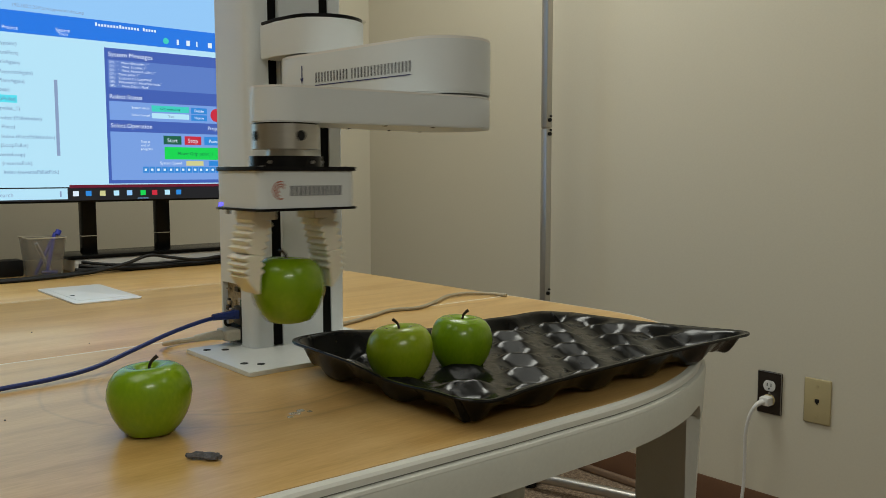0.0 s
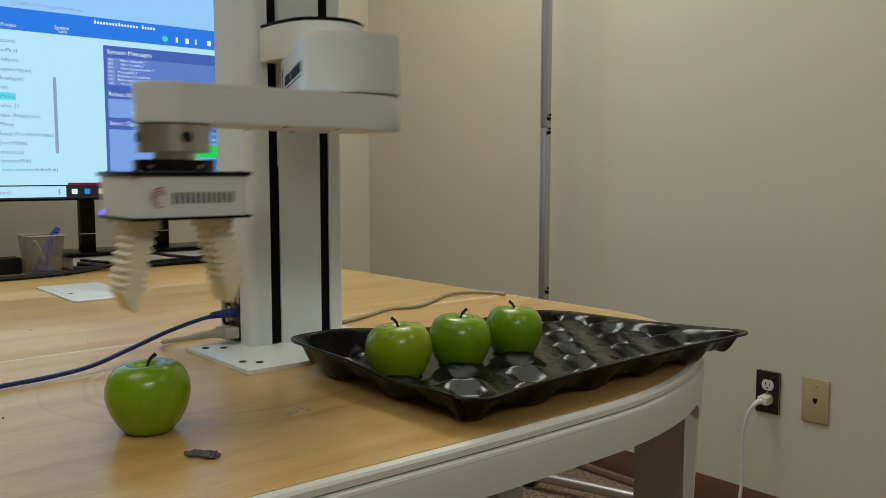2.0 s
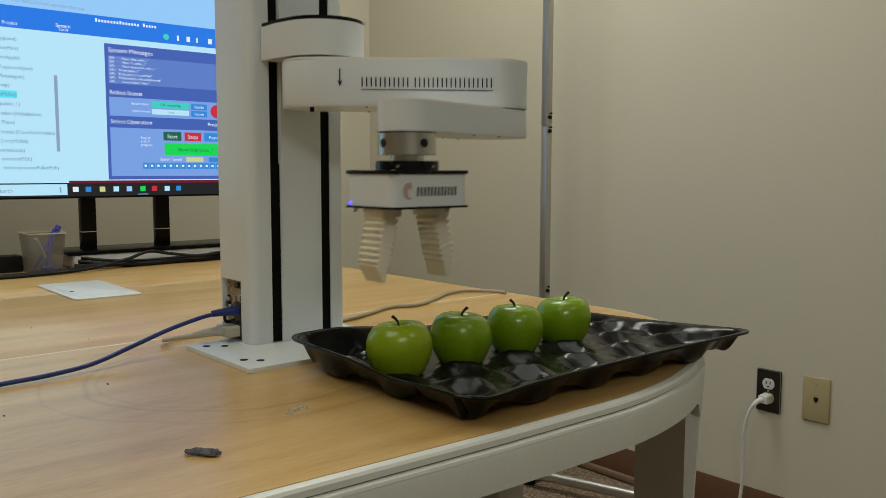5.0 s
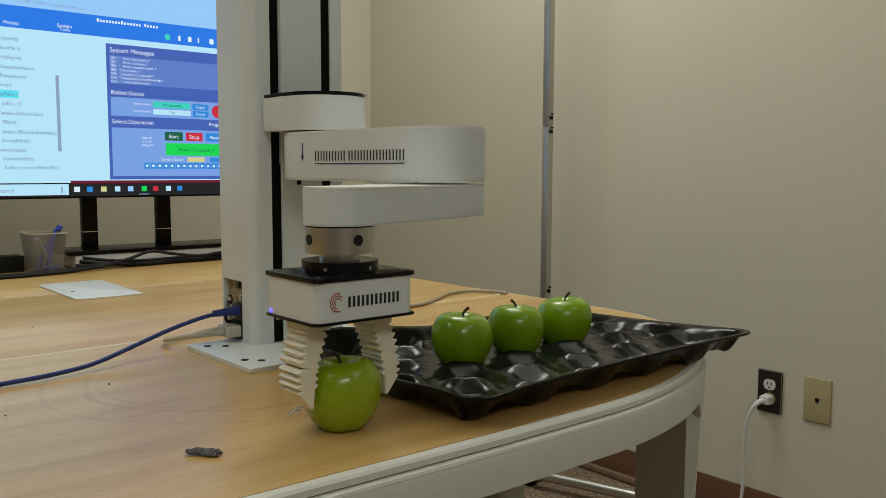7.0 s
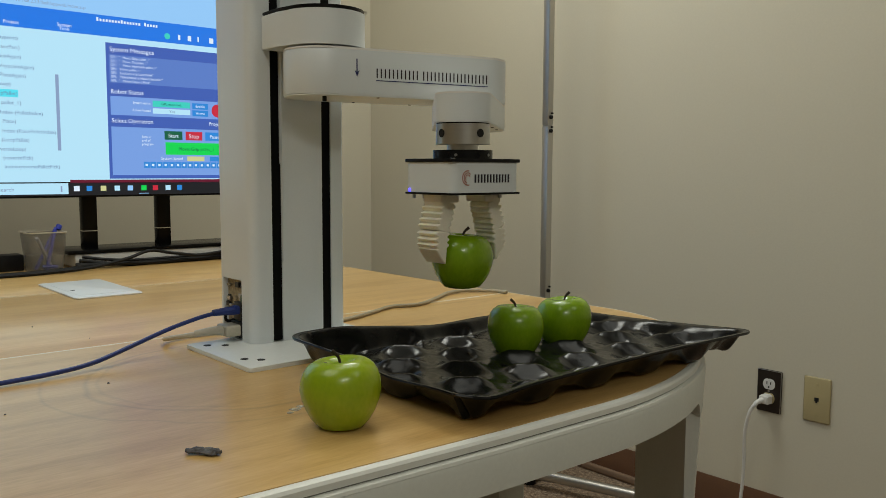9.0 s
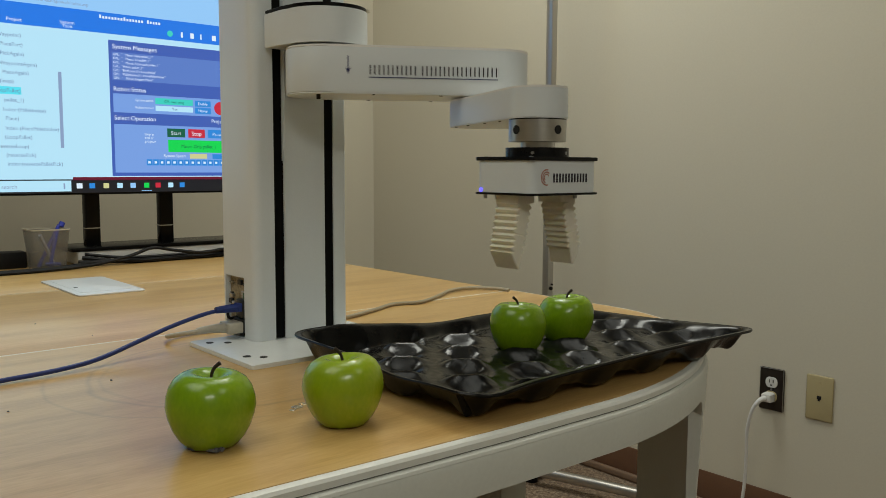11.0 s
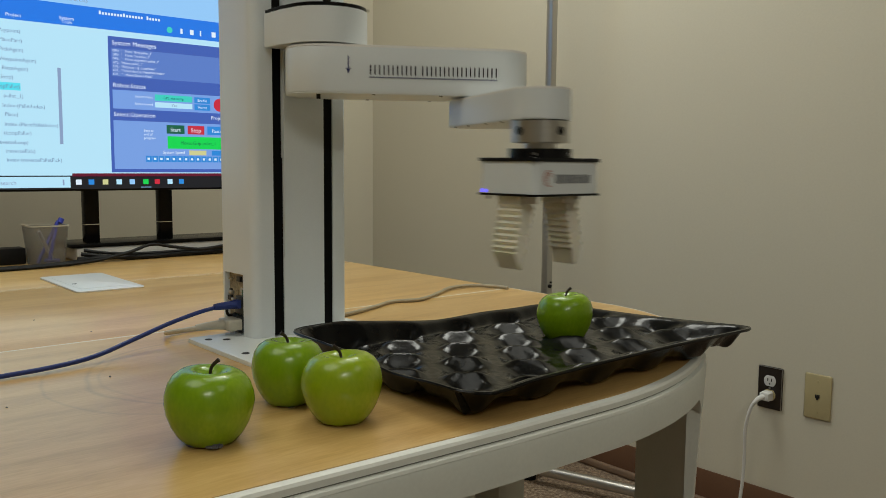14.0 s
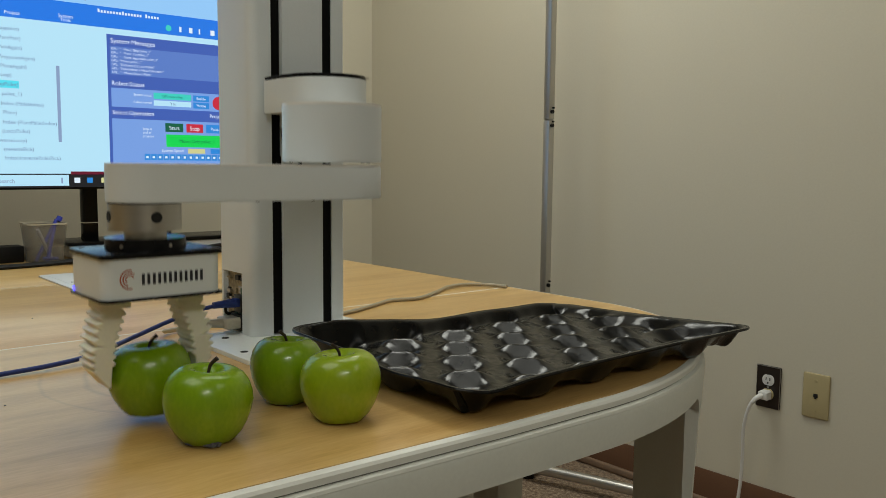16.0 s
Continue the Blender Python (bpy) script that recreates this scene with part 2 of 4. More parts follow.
def tube(pts, r, n=10, per=8, radii=None):
    path = smooth_path(pts, per)
    bm = bmesh.new()
    rings, ref = [], Vector((0.13, 0.21, 0.97))
    for i, q in enumerate(path):
        d = (path[min(i + 1, len(path) - 1)] - path[max(i - 1, 0)]).normalized()
        u = d.cross(ref)
        u = u.normalized() if u.length > 1e-4 else Vector((1, 0, 0))
        w = u.cross(d)
        rr = r if radii is None else radii(i / (len(path) - 1)) * r
        rings.append([bm.verts.new(q + rr * (math.cos(2 * math.pi * k / n) * u + math.sin(2 * math.pi * k / n) * w)) for k in range(n)])
    for a, b in zip(rings, rings[1:]):
        for k in range(n):
            bm.faces.new((a[k], a[(k + 1) % n], b[(k + 1) % n], b[k]))
    bm.faces.new(rings[0][::-1])
    bm.faces.new(rings[-1])
    bmesh.ops.recalc_face_normals(bm, faces=bm.faces)
    return bm


# ---------- room ----------
X0, X1, Y0, Y1, ZC = -4.2, 2.138, -4.0, 2.963, 2.72
tagged(part("floor", box(X0 - 0.1, X1 + 0.1, Y0 - 0.1, Y1 + 0.1, -0.05, 0), CARPET), "brown speckled office carpet", "floor", kind="structure")
tagged(part("wall_east", box(X1, X1 + 0.1, Y0 - 0.1, Y1 + 0.1, 0, ZC), WALL), "beige painted office wall with outlets", "wall", kind="structure")
tagged(part("wall_north", box(X0, X1, Y1, Y1 + 0.1, 0, ZC), WALL), "beige painted office wall behind the monitor", "wall", kind="structure")
# West and south walls are unseen, placed far back to weaken bounced light.
tagged(part("wall_west", box(X0 - 0.1, X0, Y0 - 0.1, Y1 + 0.1, 0, ZC), WALL), "unseen beige wall set far back for less bounce", "wall", kind="structure")
tagged(part("wall_south", box(X0, X1, Y0 - 0.1, Y0, 0, ZC), WALL), "unseen beige wall set far back for less bounce", "wall", kind="structure")
tagged(part("ceiling", box(X0 - 0.1, X1 + 0.1, Y0 - 0.1, Y1 + 0.1, ZC, ZC + 0.05), CEIL), "plain white ceiling", "ceiling", kind="structure")


def baseboard(name, x0, x1, y0, y1, tx, ty):
    ob = tagged(part(name, box(x0, x1, y0, y1, 0.0, 0.108, 0.002, 2), VINYL), "dark brown vinyl cove baseboard", "baseboard", kind="structure")
    part("toe", box(x0 + min(tx, 0), x1 + max(tx, 0), y0 + min(ty, 0), y1 + max(ty, 0), 0.0, 0.026, 0.008, 3), VINYL_TOE, ob, "lighter brown toe strip")


baseboard("baseboard", X1 - 0.005, X1 - 0.0005, Y0, Y1, -0.012, 0)
baseboard("baseboard", X0, X1 - 0.02, Y1 - 0.005, Y1 - 0.0005, 0, -0.012)


# ---------- wall plates and cord ----------
def wall_plate(name, y0, y1, z0, z1, material, label, category):
    ob = thing(name, label, category, loc=(X1, (y0 + y1) / 2, (z0 + z1) / 2))
    h, w = (z1 - z0) / 2, (y1 - y0) / 2
    part("plate", box(-0.006, -0.0005, -w, w, -h, h, 0.0035, 3), material, ob)
    return ob


outlet = wall_plate("wall_outlet", 1.073, 1.143, 0.335, 0.452, BROWNP, "dark brown duplex outlet with a white plug in it", "outlet")
for dz in (0.0195, -0.0195):
    face = part("receptacle", prism([(x * 0.0172, max(-0.0145, min(0.0145, y * 0.0172))) for x, y in circle(0, 0, 1, 28)], 0, 0.003, 0.0008), IVORY if dz < 0 else WHITEP, outlet, "ivory receptacle face")
    face.matrix_basis = Matrix.Translation((-0.0055, 0, dz)) @ Euler((radians(90), 0, radians(-90))).to_matrix().to_4x4()
    for sx in (-0.0055, 0.0055):
        part("slot", box(sx - 0.0012, sx + 0.0012, -0.001, 0.0075, 0.0027, 0.0036), HOLE, face)
    part("ground_hole", disc((0, -0.0075, 0.003), (0, 0, 1), 0.0024, 0.0014, 12), HOLE, face)
part("screw", disc((-0.0068, 0, 0.0), (1, 0, 0), 0.003, 0.002, 14), STEEL, outlet)
part("bright_edge", box(-0.0075, -0.0055, -0.0345, -0.0325, -0.0575, 0.0575, 0.0006), STEEL, outlet)
part("bright_edge", box(-0.0075, -0.0055, -0.0345, 0.0345, 0.0562, 0.058, 0.0006), STEEL, outlet)

jack = wall_plate("phone_jack_plate", 0.9415, 1.0125, 0.337, 0.4565, IVORY, "ivory telephone jack plate on the wall", "wall plate")
for dz in (0.041, -0.041):
    part("screw", disc((-0.0066, 0, dz), (1, 0, 0), 0.0032, 0.002, 14), IVORY, jack)
part("jack_port", box(-0.0072, -0.0045, -0.0058, 0.0058, -0.0035, 0.006, 0.0006), HOLE, jack)
part("jack_key", box(-0.0072, -0.0045, -0.0026, 0.0026, -0.0075, -0.0035), HOLE, jack)

cord = thing("mains_cable", "white mains cable plugged in and hanging to the floor", "cable")
plug = part("plug", prism([(-0.013, -0.011), (0.013, -0.011), (0.013, 0.009), (0.008, 0.013), (-0.008, 0.013), (-0.013, 0.009)], 0, 0.03, 0.004, 3), WHITEP, cord)
plug.matrix_basis = Matrix.Translation((X1 - 0.008, 1.108, 0.374)) @ Euler((radians(90), 0, radians(-90))).to_matrix().to_4x4()
part("strain_relief", tube([(X1 - 0.034, 1.110, 0.374), (X1 - 0.048, 1.118, 0.368), (X1 - 0.057, 1.126, 0.355)], 0.0075, 12, radii=lambda t: 1.1 - 0.45 * t), WHITEP, cord)
part("cable", tube([(X1 - 0.050, 1.120, 0.366), (X1 - 0.058, 1.133, 0.340), (X1 - 0.055, 1.147, 0.28), (X1 - 0.045, 1.152, 0.2), (X1 - 0.04, 1.157, 0.12), (X1 - 0.045, 1.165, 0.03), (X1 - 0.08, 1.16, 0.005), (X1 - 0.25, 1.1, 0.005)], 0.0047, 10), WHITEP, cord)

# ---------- display stand pole ----------
stand = thing("stand_pole", "satin aluminium stand pole with a floor bar", "stand", loc=(1.95, 1.768, 0))
part("upper_pole", box(-0.0125, 0.0125, -0.0125, 0.0125, 1.131, 2.45, 0.003), POLE, stand)
part("lower_pole", box(-0.0125, 0.0125, -0.0125, 0.0125, 0.055, 1.127, 0.003), POLE, stand)
part("joint_core", box(-0.0095, 0.0095, -0.0095, 0.0095, 1.12, 1.14), STEEL, stand)
for z in (1.155, 1.113, 0.615):
    kn = part("clamp_screw", disc((-0.002, -0.0155, z), (0, 1, 0), 0.006, 0.007, 14), ANOD, stand)
    part("screw_head", disc((0.003, -0.0155, z + 0.012), (0, 1, 0), 0.003, 0.006, 10), ANOD, stand)
part("foot_bar", tube([(-0.085, -0.01, 0.045), (-0.035, -0.16, 0.045), (0.03, -0.385, 0.045)], 0.0165, 14), POLE, stand, "polished aluminium floor bar")
part("hub", box(-0.088, 0.014, -0.016, 0.03, 0.02, 0.075, 0.004), GREYP, stand)
for y, x in ((-0.37, 0.026), (0.0, -0.06)):
    part("foot", disc((x, y, 0.014), (0, 0, 1), 0.02, 0.028, 16), BLACKC, stand, "black rubber foot")

# ---------- tables ----------
TOP = 0.74


def edge_line(d):
    """The near table's outer line, moved outwards by d: along the front, round the corner, along the end."""
    pts = []
    for i in range(15):
        x = -1.5 + (0.718 + 1.5) * i / 14
        pts.append((x, 0.560 + 0.044 * max(0.0, 0.62 - x) * 0.98 - d))
    for i in range(1, 161):
        a = radians(-90 + 90 * i / 160)
        nx, ny = math.cos(a) / 0.5, math.sin(a) / 0.40
        k = math.hypot(nx, ny)
        pts.append((0.718 + 0.5 * math.cos(a) + d * nx / k, 0.96 + 0.40 * math.sin(a) + d * ny / k))
    pts.append((1.218 + d, 1.08))
    pts.append((1.218 + d, 1.2025))
    return pts


def sweep(profile, line_of, closed=True, bottom=None):
    """A band along the outer line. profile: (offset, height) pairs; bottom(point): replaces the lowest heights."""
    bm = bmesh.new()
    rows = []
    for d, z in profile:
        row = []
        for q in line_of(d):
            zz = min(z, bottom(q)) if (bottom and z < 0.70) else z
            row.append(bm.verts.new((q[0], q[1], zz)))
        rows.append(row)
    m = len(rows)
    for i in range(m if closed else m - 1):
        a, b = rows[i], rows[(i + 1) % m]
        for j in range(len(a) - 1):
            bm.faces.new((a[j], a[j + 1], b[j + 1], b[j]))
    if closed:
        bm.faces.new([r[0] for r in rows])
        bm.faces.new([r[-1] for r in rows][::-1])
    bmesh.ops.recalc_face_normals(bm, faces=bm.faces)
    return bm


table = thing("conference_table", "maple laminate table with rounded corner and grey edge", "table", "tables pushed together")
part("tabletop", prism(edge_line(0.0) + [(-1.5, 1.2025)], TOP - 0.025, TOP), MAPLE, table, "light maple laminate top")
part("edge_trim", sweep([(0.0005, TOP - 0.0004), (0.003, TOP - 0.0002), (0.0075, TOP - 0.0018), (0.0095, TOP - 0.0045), (0.0095, TOP - 0.0102), (0.0005, TOP - 0.0102)], edge_line), TRIM, table, "light grey moulded edge")
part("groove", sweep([(0.0005, TOP - 0.0104), (0.0080, TOP - 0.0104), (0.0080, TOP - 0.0118), (0.0005, TOP - 0.0118)], edge_line), GROOVE, table)
part("edge_lip", sweep([(0.0005, TOP - 0.012), (0.0095, TOP - 0.012), (0.013, TOP - 0.0135), (0.014, TOP - 0.0165), (0.0005, TOP - 0.0165)], edge_line), TRIM, table, "light grey lower lip")
LEG_A, LEG_B = (0.982, 0.600), (1.19, 0.866)


def apron_bottom(q):
    d = max(0.0, LEG_A[0] - q[0])
    if q[0] > LEG_A[0]:
        return 0.661 if q[1] < 0.88 else 0.685
    r = 0.024
    return 0.685 if d > r else 0.685 - (r - math.sqrt(max(0.0, r * r - (r - d) ** 2)))


part("apron", sweep([(0.0005, TOP - 0.017), (0.0135, TOP - 0.017), (0.0150, TOP - 0.022), (0.0125, 0.698), (0.0110, 0.690), (0.006, 0.685), (-0.010, 0.685), (-0.010, TOP - 0.026), (0.0005, TOP - 0.026)], edge_line, bottom=apron_bottom), APRON, table, "grey painted apron")


def leg_line(d):
    return [q for q, k in zip(edge_line(d), edge_line(0.0)) if k[0] >= LEG_A[0] - 0.001 and k[1] <= LEG_B[1]]


part("leg", sweep([(0.0118, 0.662), (0.009, 0.60), (0.005, 0.50), (0.001, 0.35), (0.001, 0.0), (-0.0065, 0.0), (-0.0065, 0.662)], leg_line), APRON, table, "curved grey panel leg")
part("leg", box(-1.40, -1.34, 0.70, 0.76, 0, TOP - 0.026, 0.005), APRON, table)
part("leg", box(1.072, 1.142, 1.08, 1.15, 0, TOP - 0.026, 0.005), APRON, table)
part("leg", box(-1.40, -1.34, 1.10, 1.16, 0, TOP - 0.026, 0.005), APRON, table)


def plain_table(y0, y1, label, strip):
    ob = thing("conference_table", label, "table", "tables pushed together")
    part("tabletop", box(-1.5, 1.219, y0 + 0.005, y1 - 0.004, TOP - 0.025, TOP - 0.0006, 0.0015), MAPLE, ob, "light maple laminate top")
    part("front_edge", box(-1.5, 1.219, y0, y0 + 0.0048, TOP - 0.025, TOP + 0.0002, 0.0008), strip, ob, "pale edging strip")
    part("back_edge", box(-1.5, 1.219, y1 - 0.0038, y1, TOP - 0.025, TOP - 0.0006, 0.001), SEAM_DULL, ob, "pale edging strip")
    part("end_edge", box(1.2195, 1.227, y0, y1, TOP - 0.03, TOP - 0.009, 0.003), TRIM, ob, "light grey moulded edge")
    part("apron", box(1.205, 1.2185, y0 + 0.02, y1 - 0.02, 0.66, TOP - 0.031, 0.003), APRON, ob)
    for x in (-1.4, 1.13):
        for y in (y0 + 0.05, y1 - 0.11):
            part("leg", box(x, x + 0.06, y, y + 0.06, 0, TOP - 0.0255, 0.005), APRON, ob)


plain_table(1.2035, 1.785, "maple laminate table with pale edge strips", SEAM)
plain_table(1.7855, 2.42, "maple laminate table against the monitor", SEAM_DULL)

# ---------- apple tray ----------
TRAY_L, TRAY_W = 0.5304, 0.3543
PITCH, ROW, CORNER = 0.0988, 0.0605, 0.034


def smooth(x):
    x = max(0.0, min(1.0, x))
    return x * x * (3 - 2 * x)


def tray_rim(p, q):
    """Height of the rim's warped plane at the tray's own place (0 to 1 both ways)."""
    plane = (1 - q) * (0.0349 * (1 - p) + 0.0359 * p) + q * (0.0428 * (1 - p) + 0.0203 * p)
    front = (0.0032 * math.sin(math.pi * p) - 0.003 * math.exp(-((p - 0.06) / 0.06) ** 2)) * (1 - q) ** 3
    back = (0.0036 * math.exp(-((p - 0.15) / 0.09) ** 2) - 0.0066 * math.exp(-((p - 0.47) / 0.14) ** 2) + 0.003 * math.exp(-((p - 0.88) / 0.08) ** 2)) * q ** 3
    left = -0.0060 * math.exp(-((q - 0.36) / 0.15) ** 2) * (1 - p) ** 3
    right = -0.0027 * math.sin(math.pi * q) * p ** 3
    return plane + front + back + left + right


def tray_height(u, v):
    """Height over the table at a place on the tray, whose middle is (0, 0)."""
    rim = tray_rim(u / TRAY_L + 0.5, v / TRAY_W + 0.5)
    # rows of pockets run along the line (PITCH / 2, ROW); t: rows away from this one, d: pockets along it
    run = math.hypot(PITCH / 2, ROW)
    ax, ay = PITCH / 2 / run, ROW / run
    k = round(((u + 0.1916) - (v - 0.0305) * ax / ay) / PITCH)
    x, y = u + 0.1916 - k * PITCH, v - 0.0305
    t = (x * ay - y * ax) / (PITCH * ay)
    d = (x * ax + y * ay) / run
    d = (math.hypot(d - round(d), 0.58 * t) - 0.17) / 0.33
    crest = min(1.0, 0.5 * (d + math.hypot(d, 0.12)))
    w = smooth((0.5 - abs(t)) / 0.39)
    inner = 0.0032 + 0.0158 * (w * crest + (1 - w) * 0.46)
    edge = min((u + TRAY_L / 2) * 1.5, TRAY_L / 2 - u, v + TRAY_W / 2, (TRAY_W / 2 - v) * 1.4)
    qu, qv = abs(u) - (TRAY_L / 2 - CORNER), abs(v) - (TRAY_W / 2 - CORNER)
    if qu > 0 and qv > 0:
        edge = min(edge, max(0.0, CORNER - math.hypot(qu, qv)))
    lip = smooth((edge - 0.003) / (0.036 - 0.006 * w * (1 - crest)))
    ripple = 0.0007 * noise.noise((u * 45, v * 45, 0)) + 0.0003 * noise.noise((u * 190, v * 90, 3))
    z = rim + (inner + ripple - rim) * lip
    return max(z, 0.003)


def tray_point(i, j, nx, ny):
    r = CORNER
    u, v = TRAY_L * (i / nx - 0.5), TRAY_W * (j / ny - 0.5)
    z = tray_height(u, v)
    qu, qv = max(abs(u) - (TRAY_L / 2 - r), 0), max(abs(v) - (TRAY_W / 2 - r), 0)
    if qu > 0 and qv > 0:
        k = r / max(r, math.hypot(qu, qv))
        u, v = u - math.copysign(qu * (1 - k), u), v - math.copysign(qv * (1 - k), v)
    return u, v, z


def make_tray():
    nx, ny = 220, 148
    tray = thing("fruit_tray", "glossy black moulded plastic apple tray with pockets", "tray")
    tray.matrix_basis = pose(0.7936, 0.7462, TOP)
    bm = bmesh.new()
    grid = [[bm.verts.new(tray_point(i, j, nx, ny)) for i in range(nx + 1)] for j in range(ny + 1)]
    for j in range(ny):
        for i in range(nx):
            bm.faces.new((grid[j][i], grid[j][i + 1], grid[j + 1][i + 1], grid[j + 1][i]))
    sheet = part("pocket_sheet", bm, TRAYM, tray, "glossy black pockets and saddles")
    so = sheet.modifiers.new("thickness", "SOLIDIFY")
    so.thickness, so.offset = 0.0011, -1
    border = [tray_point(i, 0, nx, ny) for i in range(0, nx, 4)] + [tray_point(nx, j, nx, ny) for j in range(0, ny, 4)]
    border += [tray_point(i, ny, nx, ny) for i in range(nx, 0, -4)] + [tray_point(0, j, nx, ny) for j in range(ny, 0, -4)]
    part("rolled_rim", tube([(x, y, z - 0.0014) for x, y, z in border + border[:1]], 0.0019, 6, 1), TRAYM, tray, "rolled black rim")


make_tray()


# ---------- apples ----------
def make_apple(name, label, seed, lean, skin=None):
    ob = thing(name, label, "apple", "green apples")
    prof = [(0.0, -0.0295), (0.006, -0.031), (0.012, -0.0345), (0.018, -0.0365), (0.0225, -0.0348), (0.0283, -0.027), (0.0332, -0.017), (0.0366, -0.006), (0.0382, 0.004),
            (0.0375, 0.0135), (0.0350, 0.0225), (0.0305, 0.0300), (0.0245, 0.0345), (0.0185, 0.0358), (0.0130, 0.0343), (0.0085, 0.0310), (0.0045, 0.0265), (0.0, 0.0250)]
    bm = lathe(prof, 40)
    rnd = random.Random(seed)
    ph = rnd.random() * 6
    for v in bm.verts:
        a = math.atan2(v.co.y, v.co.x)
        k = 1 + 0.016 * math.cos(5 * a + ph) * (0.5 - v.co.z * 9) + 0.022 * math.cos(2 * a + ph * 1.7) + 0.012 * math.cos(a - ph)
        v.co.x, v.co.y = v.co.x * k, v.co.y * k
        v.co.z = v.co.z * 0.925 + 0.0014 * math.cos(a + ph) * (1 if v.co.z > 0 else 0)
        v.co.x, v.co.y = v.co.x * 1.03, v.co.y * 1.03
    part("flesh", bm, skin or APPLE, ob, "shiny green apple skin")
    sx, sy = math.cos(lean), math.sin(lean)
    part("stem", tube([(0, 0, 0.021), (0.0006 * sx, 0.0006 * sy, 0.030), (0.003 * sx, 0.003 * sy, 0.0365), (0.0085 * sx, 0.0085 * sy, 0.0415)], 0.0015, 8, radii=lambda t: 0.85 + 0.55 * t * t), STEM, ob, "thin dark curved stem")
    return ob


apple_a = make_apple("apple", "green apple with dark stem, first in the tray row", 1, 2.6, APPLE_Y)
apple_b = make_apple("apple", "green apple with dark stem, second in the tray row", 5, -0.6)
apple_c = make_apple("apple", "green apple with dark stem, carried by the gripper first", 9, 2.9)
apple_d = make_apple("apple", "green apple with dark stem, waiting on the table", 14, -0.5)

# ---------- robot arm ----------
SX, SY = 0.628, 0.978
robot = thing("robot_arm", "white four axis robot arm on a tall column", "robot arm", loc=(SX, SY, TOP))


def rp(name, bm, material, label="", parent=None):
    """A part of the robot, built in room coordinates and moved into the robot's own space."""
    bmesh.ops.translate(bm, verts=bm.verts, vec=(-SX, -SY, -TOP))
    return part(name, bm, material, parent or robot, label)


base = rp("base_plate", prism(round_rect(0.481, 0.744, 0.924, 1.112, 0.004), TOP + 0.0002, TOP + 0.006, 0.001), PLATE, "white enamelled base plate")
for x, y in ((0.500, 0.975), (0.515, 0.958), (0.500, 1.085), (0.520, 1.07)):
    rp("bolt_hole", disc((x, y, TOP + 0.0061), (0, 0, 1), 0.0052, 0.0008, 18), HOLE, parent=base)


def column_outline():
    pts = []
    r = 0.014
    for i in range(9):  # front left corner
        a = radians(180 + 90 * i / 8)
        pts.append((0.550 + r + r * math.cos(a), 1.045 + r + r * math.sin(a)))
    for s0, s1 in ((0.5825, 0.5985), (0.6655, 0.681)):
        pts += [(s0, 1.045), (s0, 1.062), (s1, 1.062), (s1, 1.045)]
    return pts + [(0.700, 1.045), (0.704, 1.049), (0.704, 1.145), (0.556, 1.145), (0.550, 1.139)]


def cut(ob, bm):
    """Take the solid bm out of ob's mesh for good."""
    tool = part("cutter", bm, HOLE, None, smooth=False)
    tool.location = ob.parent.location
    md = ob.modifiers.new("bay", "BOOLEAN")
    md.operation, md.solver, md.object = "DIFFERENCE", "EXACT", tool
    bpy.context.view_layer.update()
    me = bpy.data.meshes.new_from_object(ob.evaluated_get(bpy.context.evaluated_depsgraph_get()))
    ob.modifiers.remove(md)
    ob.data = me
    bpy.data.objects.remove(tool)


column = rp("column", prism(column_outline(), TOP + 0.0062, 1.50), COLUMN, "white enamelled column with an open port bay")
cut(column, box(0.54 - SX, 0.5592 - SX, 1.077 - SY, 1.134 - SY, 0.008, 0.094))
rp("slot_strip", box(0.5827, 0.5983, 1.0475, 1.0615, TOP + 0.008, 1.0), BLACK, "black slot cover strip")
rp("slot_strip", box(0.5827, 0.5983, 1.0505, 1.0615, 1.0, 1.495), BLACK, "black slot cover strip")
rp("slot_strip", box(0.6657, 0.6808, 1.0475, 1.0615, TOP + 0.008, 1.495), BLACK, "black slot cover strip")
rp("slot_lip", box(0.5986, 0.6004, 1.0425, 1.046, 0.86, 1.495), ROBOT)
board = rp("circuit_board", box(0.5572, 0.5588, 1.0785, 1.1328, TOP + 0.012, 0.832), PCB, "tan circuit board with small parts")
rnd = random.Random(4)
for i in range(26):
    y, z = 1.081 + rnd.random() * 0.042, TOP + 0.03 + rnd.random() * 0.055
    rp("component", box(0.5552 - rnd.random() * 0.003, 0.5571, y, y + 0.004 + rnd.random() * 0.007, z, z + 0.002 + rnd.random() * 0.006, 0.0004, 1), rnd.choice((CHIP, PCBG, PCB, STEEL)), parent=board)
rp("network_port", box(0.549, 0.557, 1.079, 1.100, 0.776, 0.802, 0.001), CHIP, "dark network port", parent=board)
rp("serial_port", box(0.549, 0.557, 1.079, 1.117, 0.750, 0.773, 0.001), CHIP, "dark serial port", parent=board)
rp("power_port", box(0.552, 0.557, 1.079, 1.086, 0.790, 0.812, 0.001), PCBG, parent=board)

# parts that move: carriage, two links, wrist. Their own z = 0 is the inner link's top.
def d_shape(r, hw, back, n=28):
    return [(r * math.cos(a), r * math.sin(a)) for a in [math.pi + math.pi * i / n for i in range(n + 1)]] + [(hw, 0.02), (hw, back), (-hw, back), (-hw, 0.02)]


carriage = part("carriage", prism(d_shape(0.0555, 0.0585, 0.064), 0.0022, 0.0475, 0.0015), ROBOT, robot, "white carriage housing with black lid")
part("lid", prism(d_shape(0.0545, 0.0575, 0.063), 0.0478, 0.0525, 0.0015), ANOD, carriage, "black carriage lid")
